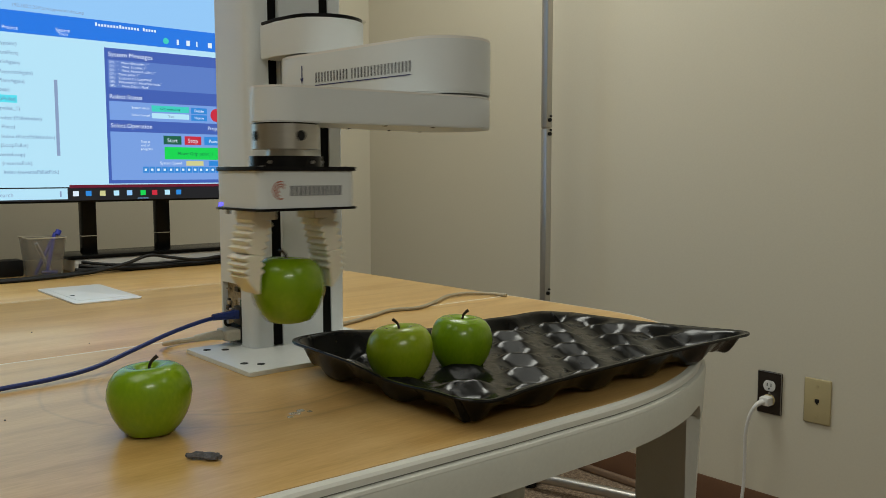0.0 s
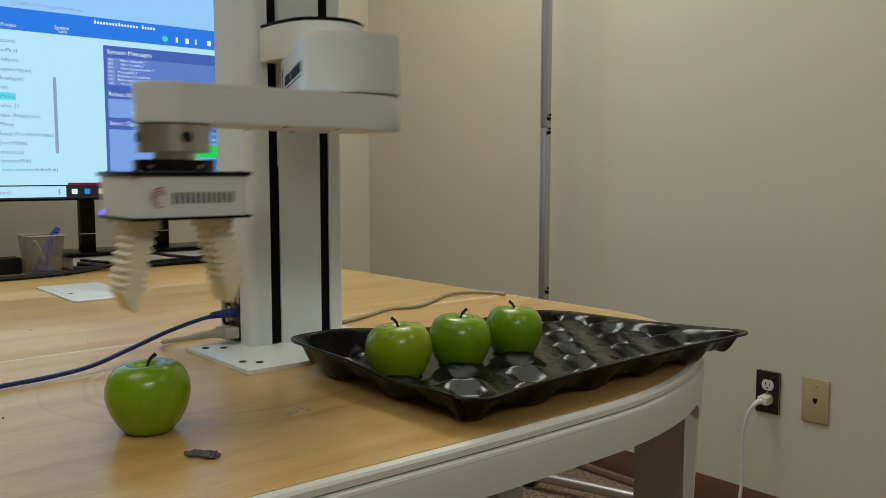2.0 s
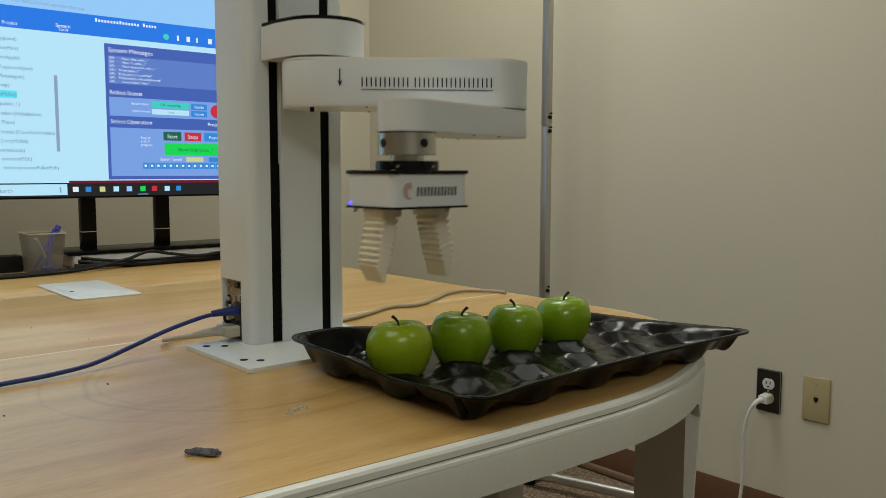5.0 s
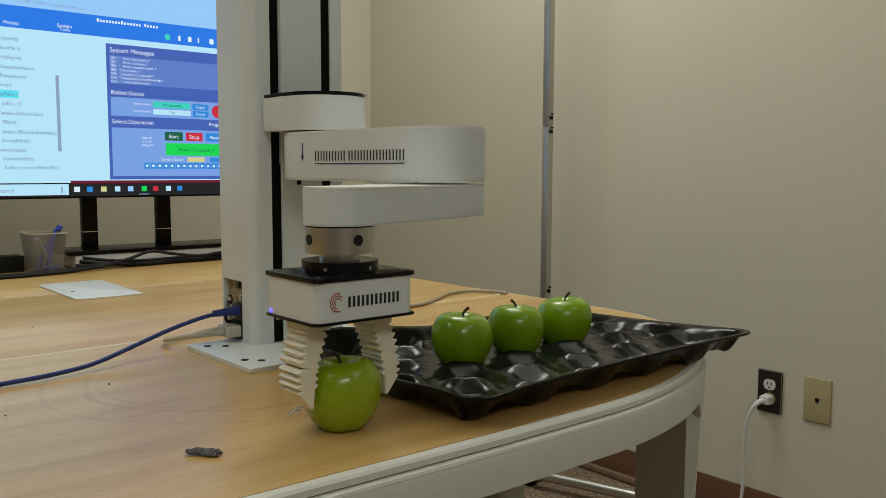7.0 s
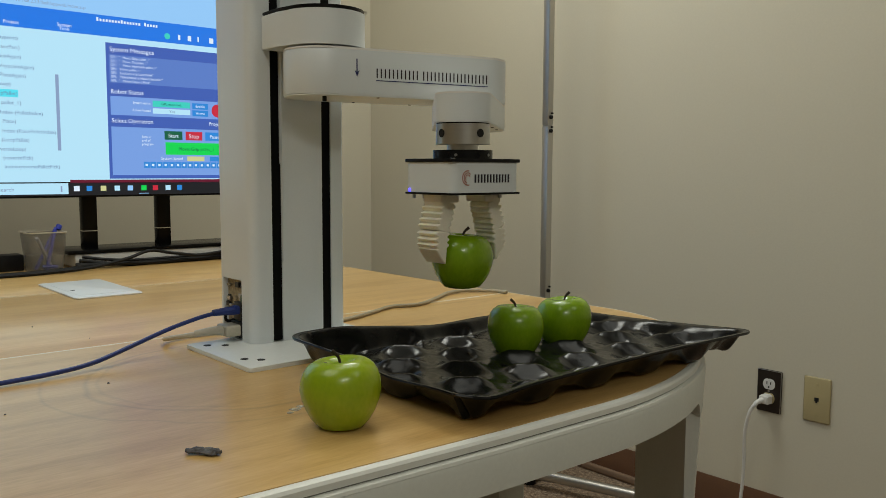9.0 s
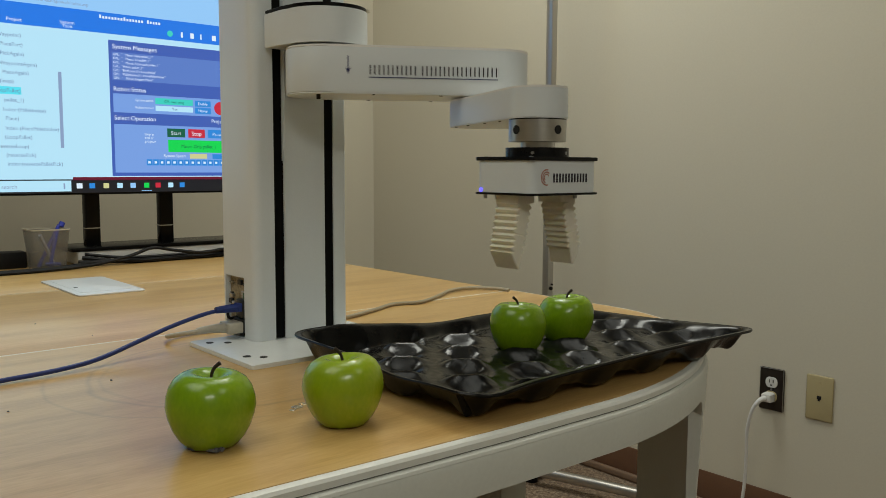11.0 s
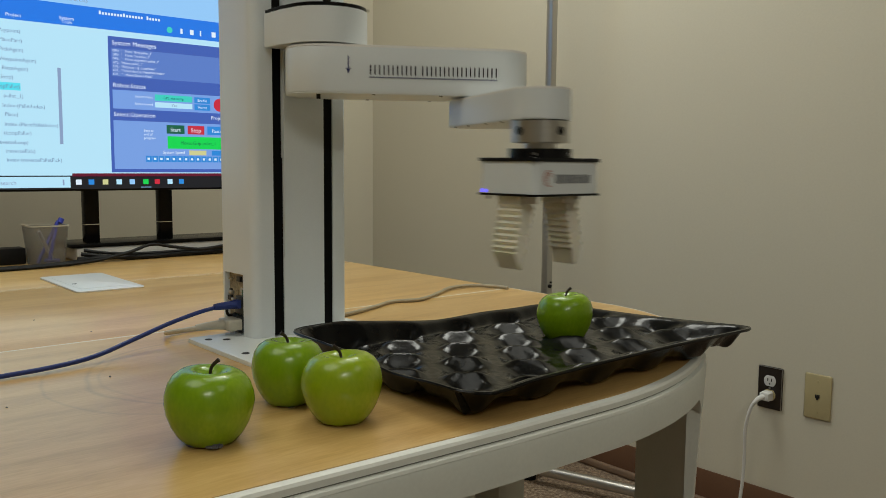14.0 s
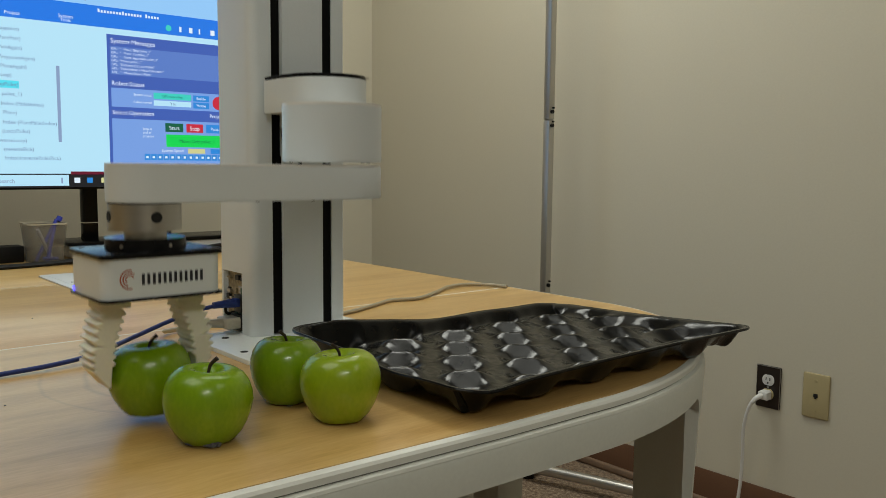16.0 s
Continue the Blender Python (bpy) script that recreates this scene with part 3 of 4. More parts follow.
part("lid_seam", disc((0.044, -0.033, 0.0512), (0, 0, 1), 0.004, 0.003, 12), GREYP, carriage)

inner = part("inner_link", prism(hull_two(0.055, 0.225, 0.0545), -0.0615, -0.0035, 0.0012), ROBOT, robot, "white inner arm link with lettering")
part("link_cover", prism(hull_two(0.0545, 0.225, 0.054), -0.0033, -0.0003, 0.0010), EDGE, inner, "pale top cover")
part("link_base", prism(hull_two(0.0545, 0.225, 0.054), -0.0635, -0.0617, 0.0008), ROBOT, inner, "white bottom cover")
part("cable_screw", disc((-0.012, -0.035, -0.0665), (0, 0, 1), 0.003, 0.007, 10), ANOD, inner)
for x, y in ((0.06, -0.046), (0.15, -0.046), (0.235, -0.045), (0.06, 0.046), (0.15, 0.046)):
    part("screw", disc((x, y, -0.0638), (0, 0, 1), 0.0022, 0.0012, 10), ANOD, inner)


def bars(parent, material, x0, x1, z0, z1, y, widths, name="lettering_bar"):
    """Plain strokes in place of a name: upright bars with gaps, on a face that looks to -y."""
    total = sum(widths)
    x = x0
    bm = bmesh.new()
    for i, w in enumerate(widths):
        wx = (x1 - x0) * w / total
        if i % 2 == 0:
            add_box(bm, x, x + wx, y - 0.00025, y + 0.0003, z0, z1)
        x += wx
    tagged(part(name, bm, material, parent, smooth=False), kind="stuff")


bars(inner, INK, 0.054, 0.115, -0.0385, -0.0262, -0.0552, [1.0, 2.6] * 10 + [1.0])
bars(inner, INK, 0.123, 0.2245, -0.0385, -0.0262, -0.0551, [1.0, 2.6] * 17 + [1.0])
part("underline", box(0.053, 0.2255, -0.0554, -0.0548, -0.0425, -0.0414), INK_BLUE, inner, "navy underline")
bm = box(0.0253, 0.0267, -0.0556, -0.0549, -0.0350, -0.0150)
q = [bm.verts.new((0.026 + dx, -0.0556, -0.0385 + dz)) for dx, dz in ((0, 0), (0.0035, 0.0085), (0, 0.0062), (-0.0035, 0.0085))]
bm.faces.new(q)
part("arrow", bm, INK_BLUE, inner, "navy down arrow")

outer = part("outer_link", prism(hull_two(0.0540, 0.210, 0.0350), -0.0355, -0.0025, 0.0012), ROBOT, robot, "white tapered outer arm link")
part("link_cover", prism(hull_two(0.0535, 0.210, 0.0346), -0.0023, -0.0002, 0.0008), EDGE, outer, "pale top cover")
part("link_base", prism(hull_two(0.0535, 0.210, 0.0346), -0.0367, -0.0357, 0.0004), ROBOT, outer)
for x, y in ((0.05, -0.042), (0.11, -0.036), (0.16, -0.031), (0.0, -0.046), (0.05, 0.042), (0.11, 0.036)):
    part("screw", disc((x, y, -0.0370), (0, 0, 1), 0.002, 0.0012, 10), ANOD, outer)

wrist = part("wrist", prism(circle(0, 0, 0.0336, 48), -0.1288, -0.1038, 0.0012), ALU, robot, "brushed aluminium wrist collar")
for a in (177, 267, 357, 87):
    d = Vector((math.cos(radians(a)), math.sin(radians(a)), 0))
    part("set_screw_hole", disc(d * 0.0331 + Vector((0, 0, -0.1155)), d, 0.0052, 0.0016, 20), HOLE, wrist)
part("wrist_top", prism(circle(0, 0, 0.033, 48), -0.1037, -0.1022), ANOD, wrist)
part("wrist_neck", prism(circle(0, 0, 0.0195, 32), -0.1375, -0.1289), ALU, wrist, "aluminium output shaft")

# ---------- gripper ----------
gripper = thing("soft_gripper", "white boxy gripper with two cream silicone fingers", "gripper")
flange = part("flange", prism(circle(0, 0, 0.0370, 48), -0.1425, -0.1318, 0.001), ANOD, gripper, "black round mounting flange")
for a in (215, 285, 330, 100):
    d = Vector((math.cos(radians(a)), math.sin(radians(a)), 0))
    part("flange_screw", disc(d * 0.0372 + Vector((0, 0, -0.138)), d, 0.0018, 0.0012, 10), STEEL, flange)
part("top_plate", prism(round_rect(-0.0578, 0.0578, -0.0465, 0.0465, 0.006), -0.1468, -0.1426, 0.0008), ANOD, gripper, "black top plate")
part("housing", prism(round_rect(-0.0563, 0.0563, -0.045, 0.045, 0.011, 8), -0.1832, -0.1469), ROBOT, gripper, "white rounded housing")
part("bottom_plate", prism(round_rect(-0.0578, 0.0578, -0.0465, 0.0465, 0.006), -0.1858, -0.1833, 0.0006), ANOD, gripper, "black bottom plate")
for x, y in ((-0.046, 0.02), (-0.046, -0.012), (0.046, -0.02), (0.046, 0.03), (-0.047, 0.038)):
    part("plate_screw", disc((x, y, -0.1884), (0, 0, 1), 0.0023, 0.0052, 10), STEEL, gripper)
for x, y in ((-0.048, -0.036), (0.048, -0.036), (0.048, 0.036), (-0.048, 0.036)):
    part("plate_screw", disc((x, y, -0.1424), (0, 0, 1), 0.0025, 0.001, 12), STEEL, gripper)
part("status_light", box(-0.0567, -0.0558, 0.033, 0.0372, -0.1825, -0.1785, 0.001), LED, gripper, "small glowing blue light")


def arcs():
    bm = bmesh.new()
    for r, a0, a1, w in ((0.0085, 75, 285, 0.0013), (0.0060, 45, 255, 0.0012), (0.0036, 20, 230, 0.0011)):
        n = 16
        rows = []
        for i in range(n + 1):
            a = radians(a0 + (a1 - a0) * i / n)
            rows.append([bm.verts.new((-0.0325 + rr * math.cos(a), -0.04535, -0.1655 + rr * math.sin(a))) for rr in (r - w / 2, r + w / 2)])
        for a, b in zip(rows, rows[1:]):
            bm.faces.new((a[0], b[0], b[1], a[1]))
    return bm


part("emblem", arcs(), INK_RED, gripper, "rust coloured arcs", smooth=False)
bars(gripper, INK, -0.0215, 0.0365, -0.1712, -0.1612, -0.0453, [1.9, 2.0] * 11 + [1.9])


def finger_piece(name, length, ribs, d0, d1, tip, parent, side):
    """One stretch of a bellows finger that hangs down from its own origin; ribs stand out on both sides."""
    bm = bmesh.new()
    hw = 0.0178
    steps = ribs * 8
    left, right = [], []
    for i in range(steps + 1):
        t = i / steps
        d = d0 + (d1 - d0) * t
        c = 0.5 - 0.5 * math.cos(2 * math.pi * ribs * t)
        k = c ** 0.75 * 0.0050
        left.append((-d - k, -length * t))
        right.append((d * 0.8 + k * 0.72, -length * t))
    if tip:
        right += [(d1 * 0.8, -length - 0.003), (d1 * 0.72, -length - 0.0185)]
        left += [(-d1 - 0.003, -length - 0.002), (d1 * 0.40, -length - 0.0190)]
    poly = right + left[::-1]
    m = len(right)
    fr = [[bm.verts.new((side * -x, y, z)) for x, z in poly] for y in (-hw, hw)]
    n = len(poly)
    for i in range(n):
        bm.faces.new((fr[0][i], fr[0][(i + 1) % n], fr[1][(i + 1) % n], fr[1][i]))
    for row in fr:
        for i in range(m - 1):
            bm.faces.new((row[i], row[i + 1], row[n - 2 - i], row[n - 1 - i]))
    bmesh.ops.recalc_face_normals(bm, faces=bm.faces)
    bmesh.ops.bevel(bm, geom=[e for e in bm.edges if abs(e.verts[0].co.y - e.verts[1].co.y) < 1e-6 and len(e.link_faces) == 2 and abs(e.link_faces[0].normal.y - e.link_faces[1].normal.y) > 0.5], offset=0.0012, segments=1, affect="EDGES")
    return part(name, bm, SILICONE, parent, "cream ribbed silicone")


FINGERS = []
for side in (-1, 1):
    mount = part("finger_mount", prism(round_rect(side * 0.0355 - 0.014, side * 0.0355 + 0.014, -0.0185, 0.0185, 0.003), -0.1955, -0.1859, 0.001), SILICONE, gripper, "cream finger root")
    up = finger_piece("finger", 0.037, 5, 0.0092, 0.0086, False, gripper, side)
    low = finger_piece("fingertip", 0.0205, 3, 0.0086, 0.0082, True, up, side)
    FINGERS.append((side, up, low))


# ---------- monitor ----------
MY = 2.2
monitor = thing("monitor", "large black monitor showing a blue control page", "monitor", loc=(0.806, MY, TOP))


def mp(name, bm, material, label="", parent=None, smooth=True):
    bmesh.ops.translate(bm, verts=bm.verts, vec=(-0.806, -MY, -TOP))
    return part(name, bm, material, parent or monitor, label, smooth)


# Unseen top and left are stretched so the monitor shades the wall behind.
mp("bezel", box(-0.099, 1.281, MY + 0.001, MY + 0.045, 0.919, 1.723, 0.003), BEZEL, "thin black bezel")
for x in (0.702, 0.900):
    mp("stand_post", box(x, x + 0.037, MY + 0.046, MY + 0.075, TOP + 0.03, 1.2, 0.003), BEZEL, "black stand post")
    mp("post_band", box(x - 0.001, x + 0.038, MY + 0.0445, MY + 0.0765, 0.829, 0.831), GREYP, "grey band on the post")
mp("stand_base", box(0.665, 1.14, MY + 0.0, MY + 0.14, TOP + 0.0004, TOP + 0.034, 0.004), WHITEP, "pale stand base")
mp("base_top", box(0.648, 1.142, MY - 0.004, MY + 0.142, TOP + 0.0345, TOP + 0.0445, 0.003), BEZEL, "black base cover")

C_WHITE, C_SKY, C_HEAD = glow("screen_white", (0.49, 0.82, 1.0), 0.93), glow("screen_pale_blue", (0.30, 0.60, 0.97), 0.95), glow("screen_header_blue", (0.012, 0.20, 0.85), 0.9)
C_PANEL, C_BOX, C_BOX2 = glow("screen_panel_blue", (0.055, 0.13, 0.52), 0.85), glow("screen_box_blue", (0.115, 0.235, 0.66), 0.85), glow("screen_light_box", (0.21, 0.40, 0.88), 0.85)
C_GREEN, C_TEAL, C_RED = glow("screen_green", (0.0, 0.72, 0.09), 0.9), glow("screen_teal", (0.05, 0.72, 0.60), 0.85), glow("screen_red", (0.62, 0.02, 0.05), 0.9)
C_DKG, C_BTN, C_BAR = glow("screen_dark_green", (0.0, 0.12, 0.06), 0.9), glow("screen_button_blue", (0.02, 0.26, 0.75), 0.9), glow("screen_taskbar", (0.006, 0.008, 0.014), 0.9)
C_TXT, C_TXTW, C_GREY = glow("screen_dark_text", (0.16, 0.28, 0.48), 0.9), glow("screen_light_text", (0.75, 0.88, 1.0), 0.95), glow("screen_grey", (0.30, 0.42, 0.66), 0.8)
C_HL, C_WINE, C_YEL = glow("screen_cyan", (0.10, 0.80, 0.95), 0.9), glow("screen_wallpaper", (0.16, 0.004, 0.03), 0.8), glow("screen_yellow", (0.75, 0.75, 0.35), 0.8)


def shown(name, x0, x1, z0, z1, material, level):
    y = MY - 0.0002 - 0.0003 * level
    bm = bmesh.new()
    vs = [bm.verts.new(q) for q in ((x0, y, z0), (x1, y, z0), (x1, y, z1), (x0, y, z1))]
    bm.faces.new(vs)
    return mp(name, bm, material, smooth=False)


def lettered(text, x0, x1, zmid, material, level, right=False, cap=None):
    """Words on the screen, as wide as x0 to x1 (or with the capital height given, from x0, or ending at x1)."""
    cu = bpy.data.curves.new("words", "FONT")
    cu.body = text
    tmp = new("words", cu)
    me = bpy.data.meshes.new_from_object(tmp.evaluated_get(bpy.context.evaluated_depsgraph_get()))
    bpy.data.objects.remove(tmp)
    xs, ys = [v.co.x for v in me.vertices], [v.co.y for v in me.vertices]
    k = (x1 - x0) / (max(xs) - min(xs)) if cap is None else cap / 0.7
    y = MY - 0.0002 - 0.0003 * level
    left = x0 if not right else x1 - k * (max(xs) - min(xs))
    for v in me.vertices:
        v.co = Vector((left + (v.co.x - min(xs)) * k - 0.806, y - MY, zmid + (v.co.y - 0.34) * k - TOP))
    me.materials.append(material)
    ob = new("screen_text", me)
    ob.parent = monitor


shown("screen_page", -0.092, 1.274, 0.958, 1.716, C_WHITE, 0)
shown("screen_toolbar", -0.092, 1.274, 1.379, 1.716, C_SKY, 1)
shown("screen_header", -0.092, 1.274, 1.327, 1.379, C_HEAD, 1)
lettered("192.168.2.23/flash/appweb/index.asp", 0.548, 0.712, 1.392, C_GREY, 2)
lettered("Project", 0.523, 0.557, 1.338, C_TXTW, 2)
lettered("System", 0.643, 0.677, 1.344, C_TXTW, 2)
lettered("Tools", 0.648, 0.672, 1.335, C_TXTW, 2)
for i in range(21):
    if i != 15:
        shown("title_bar", 0.738 + i * 0.0076, 0.7428 + i * 0.0076, 1.3632, 1.3722 if i in (0, 8, 16) else 1.3695, C_TXTW, 2)
bm = bmesh.new()
bmesh.ops.create_circle(bm, cap_ends=True, segments=20, radius=0.008, matrix=Matrix.Translation((0.921, MY - 0.0009, 1.344)) @ Matrix.Rotation(radians(90), 4, "X"))
mp("screen_icon", bm, C_TEAL, smooth=False)
for x, w in ((0.951, 0.006), (0.978, 0.010), (1.006, 0.004), (1.040, 0.012)):
    shown("screen_icon", x, x + w, 1.337, 1.351, C_TXTW, 2)
for text, x1, z in (("Waypoint)", 0.553, 1.301), ("PlacePart)", 0.556, 1.279), ("PickAgain)", 0.558, 1.257), ("WaypointAgain)", 0.586, 1.234), ("PlaceAgain)", 0.567, 1.213), ("(loop)", 0.533, 1.192),
                    ("LoopPallet)", 0.547, 1.170), ("pallet_1)", 0.554, 1.148), ("Index (PalletIndex)", 0.602, 1.125), ("Place)", 0.541, 1.104), ("Index (PlacePalletIndex)", 0.631, 1.081), ("(LoopPallet)", 0.569, 1.060),
                    ("reverseLoop)", 0.561, 1.038), ("(reversePick)", 0.576, 1.017), ("Index (reversePalletPick)", 0.637, 0.996)):
    if "LoopPallet)" == text:
        shown("screen_mark", 0.40, 0.549, z - 0.009, z + 0.009, C_HL, 1)
    lettered(text, 0.4, x1, z, C_TXT, 2, right=True, cap=0.0088)
shown("scroll_bar", 0.634, 0.642, 1.036, 1.222, C_GREY, 1)
shown("screen_panel", 0.758, 1.24, 0.966, 1.312, C_PANEL, 1)
lettered("System Messages", 0.768, 0.883, 1.297, C_TXTW, 2)
shown("message_box", 0.766, 1.23, 1.212, 1.283, C_BOX, 2)
for i, text in enumerate(("GPL:  \"   Move: Grip pallet_1\"", "GPL:  \"   Move: To pallet_1\"", "GPL:  \"   Move: Approach pallet_1\"", "GPL:  \"Move: pallet_1\"", "GPL:  \"EndLoop (1): LoopPallet\"", "GPL:  \"PalletIndex(1): MovePalletIndex\"", "GPL:  \"   Move: Depart Place\"")):
    lettered(text, 0.769, 1.0, 1.277 - 0.0099 * i, C_TXTW, 3, cap=0.0060)
lettered("Robot Status", 0.768, 0.852, 1.190, C_TXTW, 2)
shown("status_box", 0.766, 1.23, 1.130, 1.178, C_BOX2, 2)
lettered("System status", 0.81, 0.870, 1.164, C_TXTW, 3, right=True, cap=0.006)
lettered("Robot homed", 0.81, 0.870, 1.145, C_TXTW, 3, right=True, cap=0.006)
shown("status_field", 0.876, 0.980, 1.156, 1.172, C_TEAL, 3)
lettered("GPL executing", 0.90, 0.955, 1.164, C_DKG, 4)
shown("status_field", 0.876, 0.980, 1.138, 1.152, C_WHITE, 3)
lettered("Yes", 0.921, 0.936, 1.145, C_TXT, 4)
for text, z in (("Enable", 1.163), ("Home", 1.144)):
    shown("screen_button", 0.986, 1.032, z - 0.008, z + 0.008, C_BTN, 3)
    lettered(text, 0.996, 1.022, z, C_TXTW, 4)
bm = bmesh.new()
bmesh.ops.create_circle(bm, cap_ends=True, segments=24, radius=0.018, matrix=Matrix.Translation((1.060, MY - 0.0014, 1.153)) @ Matrix.Rotation(radians(90), 4, "X"))
mp("stop_button", bm, C_RED, smooth=False)
lettered("Select Operation", 0.768, 0.876, 1.116, C_TXTW, 2)
lettered("Project", 1.034, 1.075, 1.117, C_TXTW, 2)
shown("operation_box", 0.766, 1.23, 0.975, 1.100, C_BOX2, 2)
for i, text in enumerate(("Stop at", "end of", "program")):
    lettered(text, 0.845, 0.88, 1.076 - 0.0095 * i, C_TXTW, 3, cap=0.0062)
for x0, x1, m, text in ((0.906, 0.956, C_DKG, "Start"), (0.965, 1.013, C_RED, "Stop"), (1.022, 1.078, C_BTN, "Pause")):
    shown("screen_button", x0, x1, 1.070, 1.093, m, 3)
    lettered(text, (x0 + x1) / 2 - 0.014, (x0 + x1) / 2 + 0.014, 1.081, C_TXTW, 4)
shown("status_bar", 0.908, 1.14, 1.030, 1.063, C_GREEN, 3)
lettered("Move: Grip pallet_1", 0.945, 1.045, 1.046, C_DKG, 4)
lettered("System Speed", 0.895, 0.955, 1.020, C_TXTW, 3)
shown("speed_field", 0.968, 1.018, 1.013, 1.026, C_YEL, 3)
shown("screen_button", 1.034, 1.07, 1.013, 1.026, C_BTN, 3)
for i in range(13):
    shown("speed_step", 0.848 + i * 0.0172, 0.8635 + i * 0.0172, 0.994, 1.010, C_BTN, 3)
    shown("step_mark", 0.852 + i * 0.0172, 0.8585 + i * 0.0172, 0.999, 1.005, C_TXTW, 4)
shown("screen_wallpaper", 0.66, 1.274, 0.955, 0.9635, C_WINE, 2)
shown("screen_taskbar", 0.338, 1.274, 0.924, 0.9565, C_BAR, 2)
shown("search_field", -0.092, 0.655, 0.928, 0.955, C_WHITE, 3)
lettered("search", 0.496, 0.530, 0.9405, C_GREY, 4)
shown("microphone_icon", 0.6365, 0.6405, 0.934, 0.948, C_GREY, 4)
for i, (x, m) in enumerate(((0.668, C_TXTW), (0.699, C_BTN), (0.734, C_YEL), (0.769, C_WHITE), (0.803, C_SKY), (0.839, C_GREEN), (0.870, C_RED), (0.905, C_WHITE), (0.937, C_BTN))):
    shown("taskbar_icon", x, x + 0.014, 0.935, 0.948, m, 3)
shown("icon_underline", 0.832, 0.860, 0.9265, 0.928, C_SKY, 3)

# ---------- things on the far table ----------
cup = thing("pen_cup", "smoky translucent square pen cup with pens", "pen cup", loc=(0.584, 2.172, TOP))
def cup_wall():
    bm = bmesh.new()
    rings = []
    for w, z in ((0.035, 0.0005), (0.0435, 0.096), (0.0415, 0.096), (0.0332, 0.004)):
        rings.append([bm.verts.new((x, y, z)) for x, y in round_rect(-w, w, -w, w, 0.006, 3)])
    for a, b in zip(rings, rings[1:]):
        for i in range(len(a)):
            bm.faces.new((a[i], a[(i + 1) % len(a)], b[(i + 1) % len(a)], b[i]))
    bm.faces.new(rings[0][::-1])
    bm.faces.new(rings[-1])
    return bm
part("cup_wall", cup_wall(), CUPM, cup)
part("rim", sweep([(0, 0.0965), (0.002, 0.0965), (0.002, 0.0995), (0, 0.0995)], lambda d: (lambda p: p + p[:1])(round_rect(-0.043 - d, 0.043 + d, -0.043 - d, 0.043 + d, 0.007, 3))), GREYP, cup, "thin wire rim")
for i, (a, b, m) in enumerate((((-0.02, 0.0, 0.006), (0.036, 0.02, 0.105), PEN), ((0.0, -0.02, 0.006), (0.03, 0.01, 0.10), PEN), ((0.02, 0.01, 0.006), (-0.02, -0.02, 0.085), PENW), ((0.025, -0.02, 0.012), (-0.01, -0.02, 0.014), PEN))):
    tagged(part("pen", tube([a, ((a[0] + b[0]) / 2, (a[1] + b[1]) / 2, (a[2] + b[2]) / 2), b], 0.0045, 8), m, None, "", loc=(0.584, 2.172, TOP)), "ballpoint pen standing in the cup", "pen", "pens in the cup")
cap_pen = part("pen", disc((0.626, 2.192, TOP + 0.106), (0.5, 0.2, 0.9), 0.007, 0.012, 12), PEN)
tagged(cap_pen, "blue marker cap above the cup rim", "pen", "pens in the cup")
for x0, x1, z1 in ((0.560, 0.608, 0.036), (0.616, 0.645, 0.034)):
    tagged(part("power_adapter", box(x0, x1, 2.225, 2.265, TOP - 0.0002, TOP + z1, 0.003), GREYP), "small beige power adapter box", "adapter", "adapters by the monitor")
tagged(part("power_adapter", box(0.46, 0.552, 2.225, 2.275, TOP - 0.0002, TOP + 0.04, 0.003), BLACKC), "black power adapter box", "adapter", "adapters by the monitor")


def cable(name, pts, r, material, label):
    return tagged(part(name, tube(pts, r, 8), material), label, "cable")


zt = TOP + 0.004
cable("black_cable", [(0.35, 2.10, zt), (0.50, 2.10, zt), (0.60, 2.11, zt + 0.001), (0.69, 2.13, zt + 0.004), (0.78, 2.15, 0.762), (0.84, 2.155, 0.778), (0.90, 2.16, 0.768), (0.98, 2.16, 0.757), (1.05, 2.165, 0.762), (1.2, 2.17, zt + 0.02)], 0.0042, BLACKC, "thin black cable looping before the monitor base")
cable("black_cable", [(0.67, 2.185, 0.760), (0.74, 2.17, 0.750), (0.80, 2.17, zt), (0.88, 2.175, zt), (1.0, 2.18, zt), (1.2, 2.185, zt)], 0.005, BLACKC, "black cable lying along the monitor base")
cable("black_cable", [(0.66, 2.18, 0.750), (0.78, 2.18, 0.746), (0.9, 2.185, 0.746), (1.05, 2.19, 0.75), (1.2, 2.19, 0.748)], 0.005, BLACKC, "black cable lying along the monitor base")
cable("beige_cable", [(0.69, 1.13, zt - 0.0005), (0.777, 1.145, zt - 0.0005), (0.85, 1.174, zt - 0.0005), (0.91, 1.200, zt - 0.0005), (0.964, 1.188, zt - 0.0005), (1.035, 1.222, zt), (1.099, 1.260, zt), (1.155, 1.262, zt), (1.190, 1.225, zt), (1.197, 1.19, zt)], 0.0034, BEIGE, "beige cable lying along the table seam")

flap = thing("table_flap", "white rectangular cable flap in the table top", "flap", loc=(0.569, 1.80, TOP))
part("flap_frame", prism(round_rect(-0.066, 0.066, -0.134, 0.134, 0.012), -0.0004, 0.0022, 0.0008), FLAP, flap)
part("flap_lid", prism(round_rect(-0.050, 0.050, -0.098, 0.118, 0.006), 0.0017, 0.0026, 0.0002), FLAP, flap)
part("finger_hole", disc((-0.038, -0.02, 0.0024), (0, 0, 1), 0.0045, 0.0012, 14), HOLE, flap)

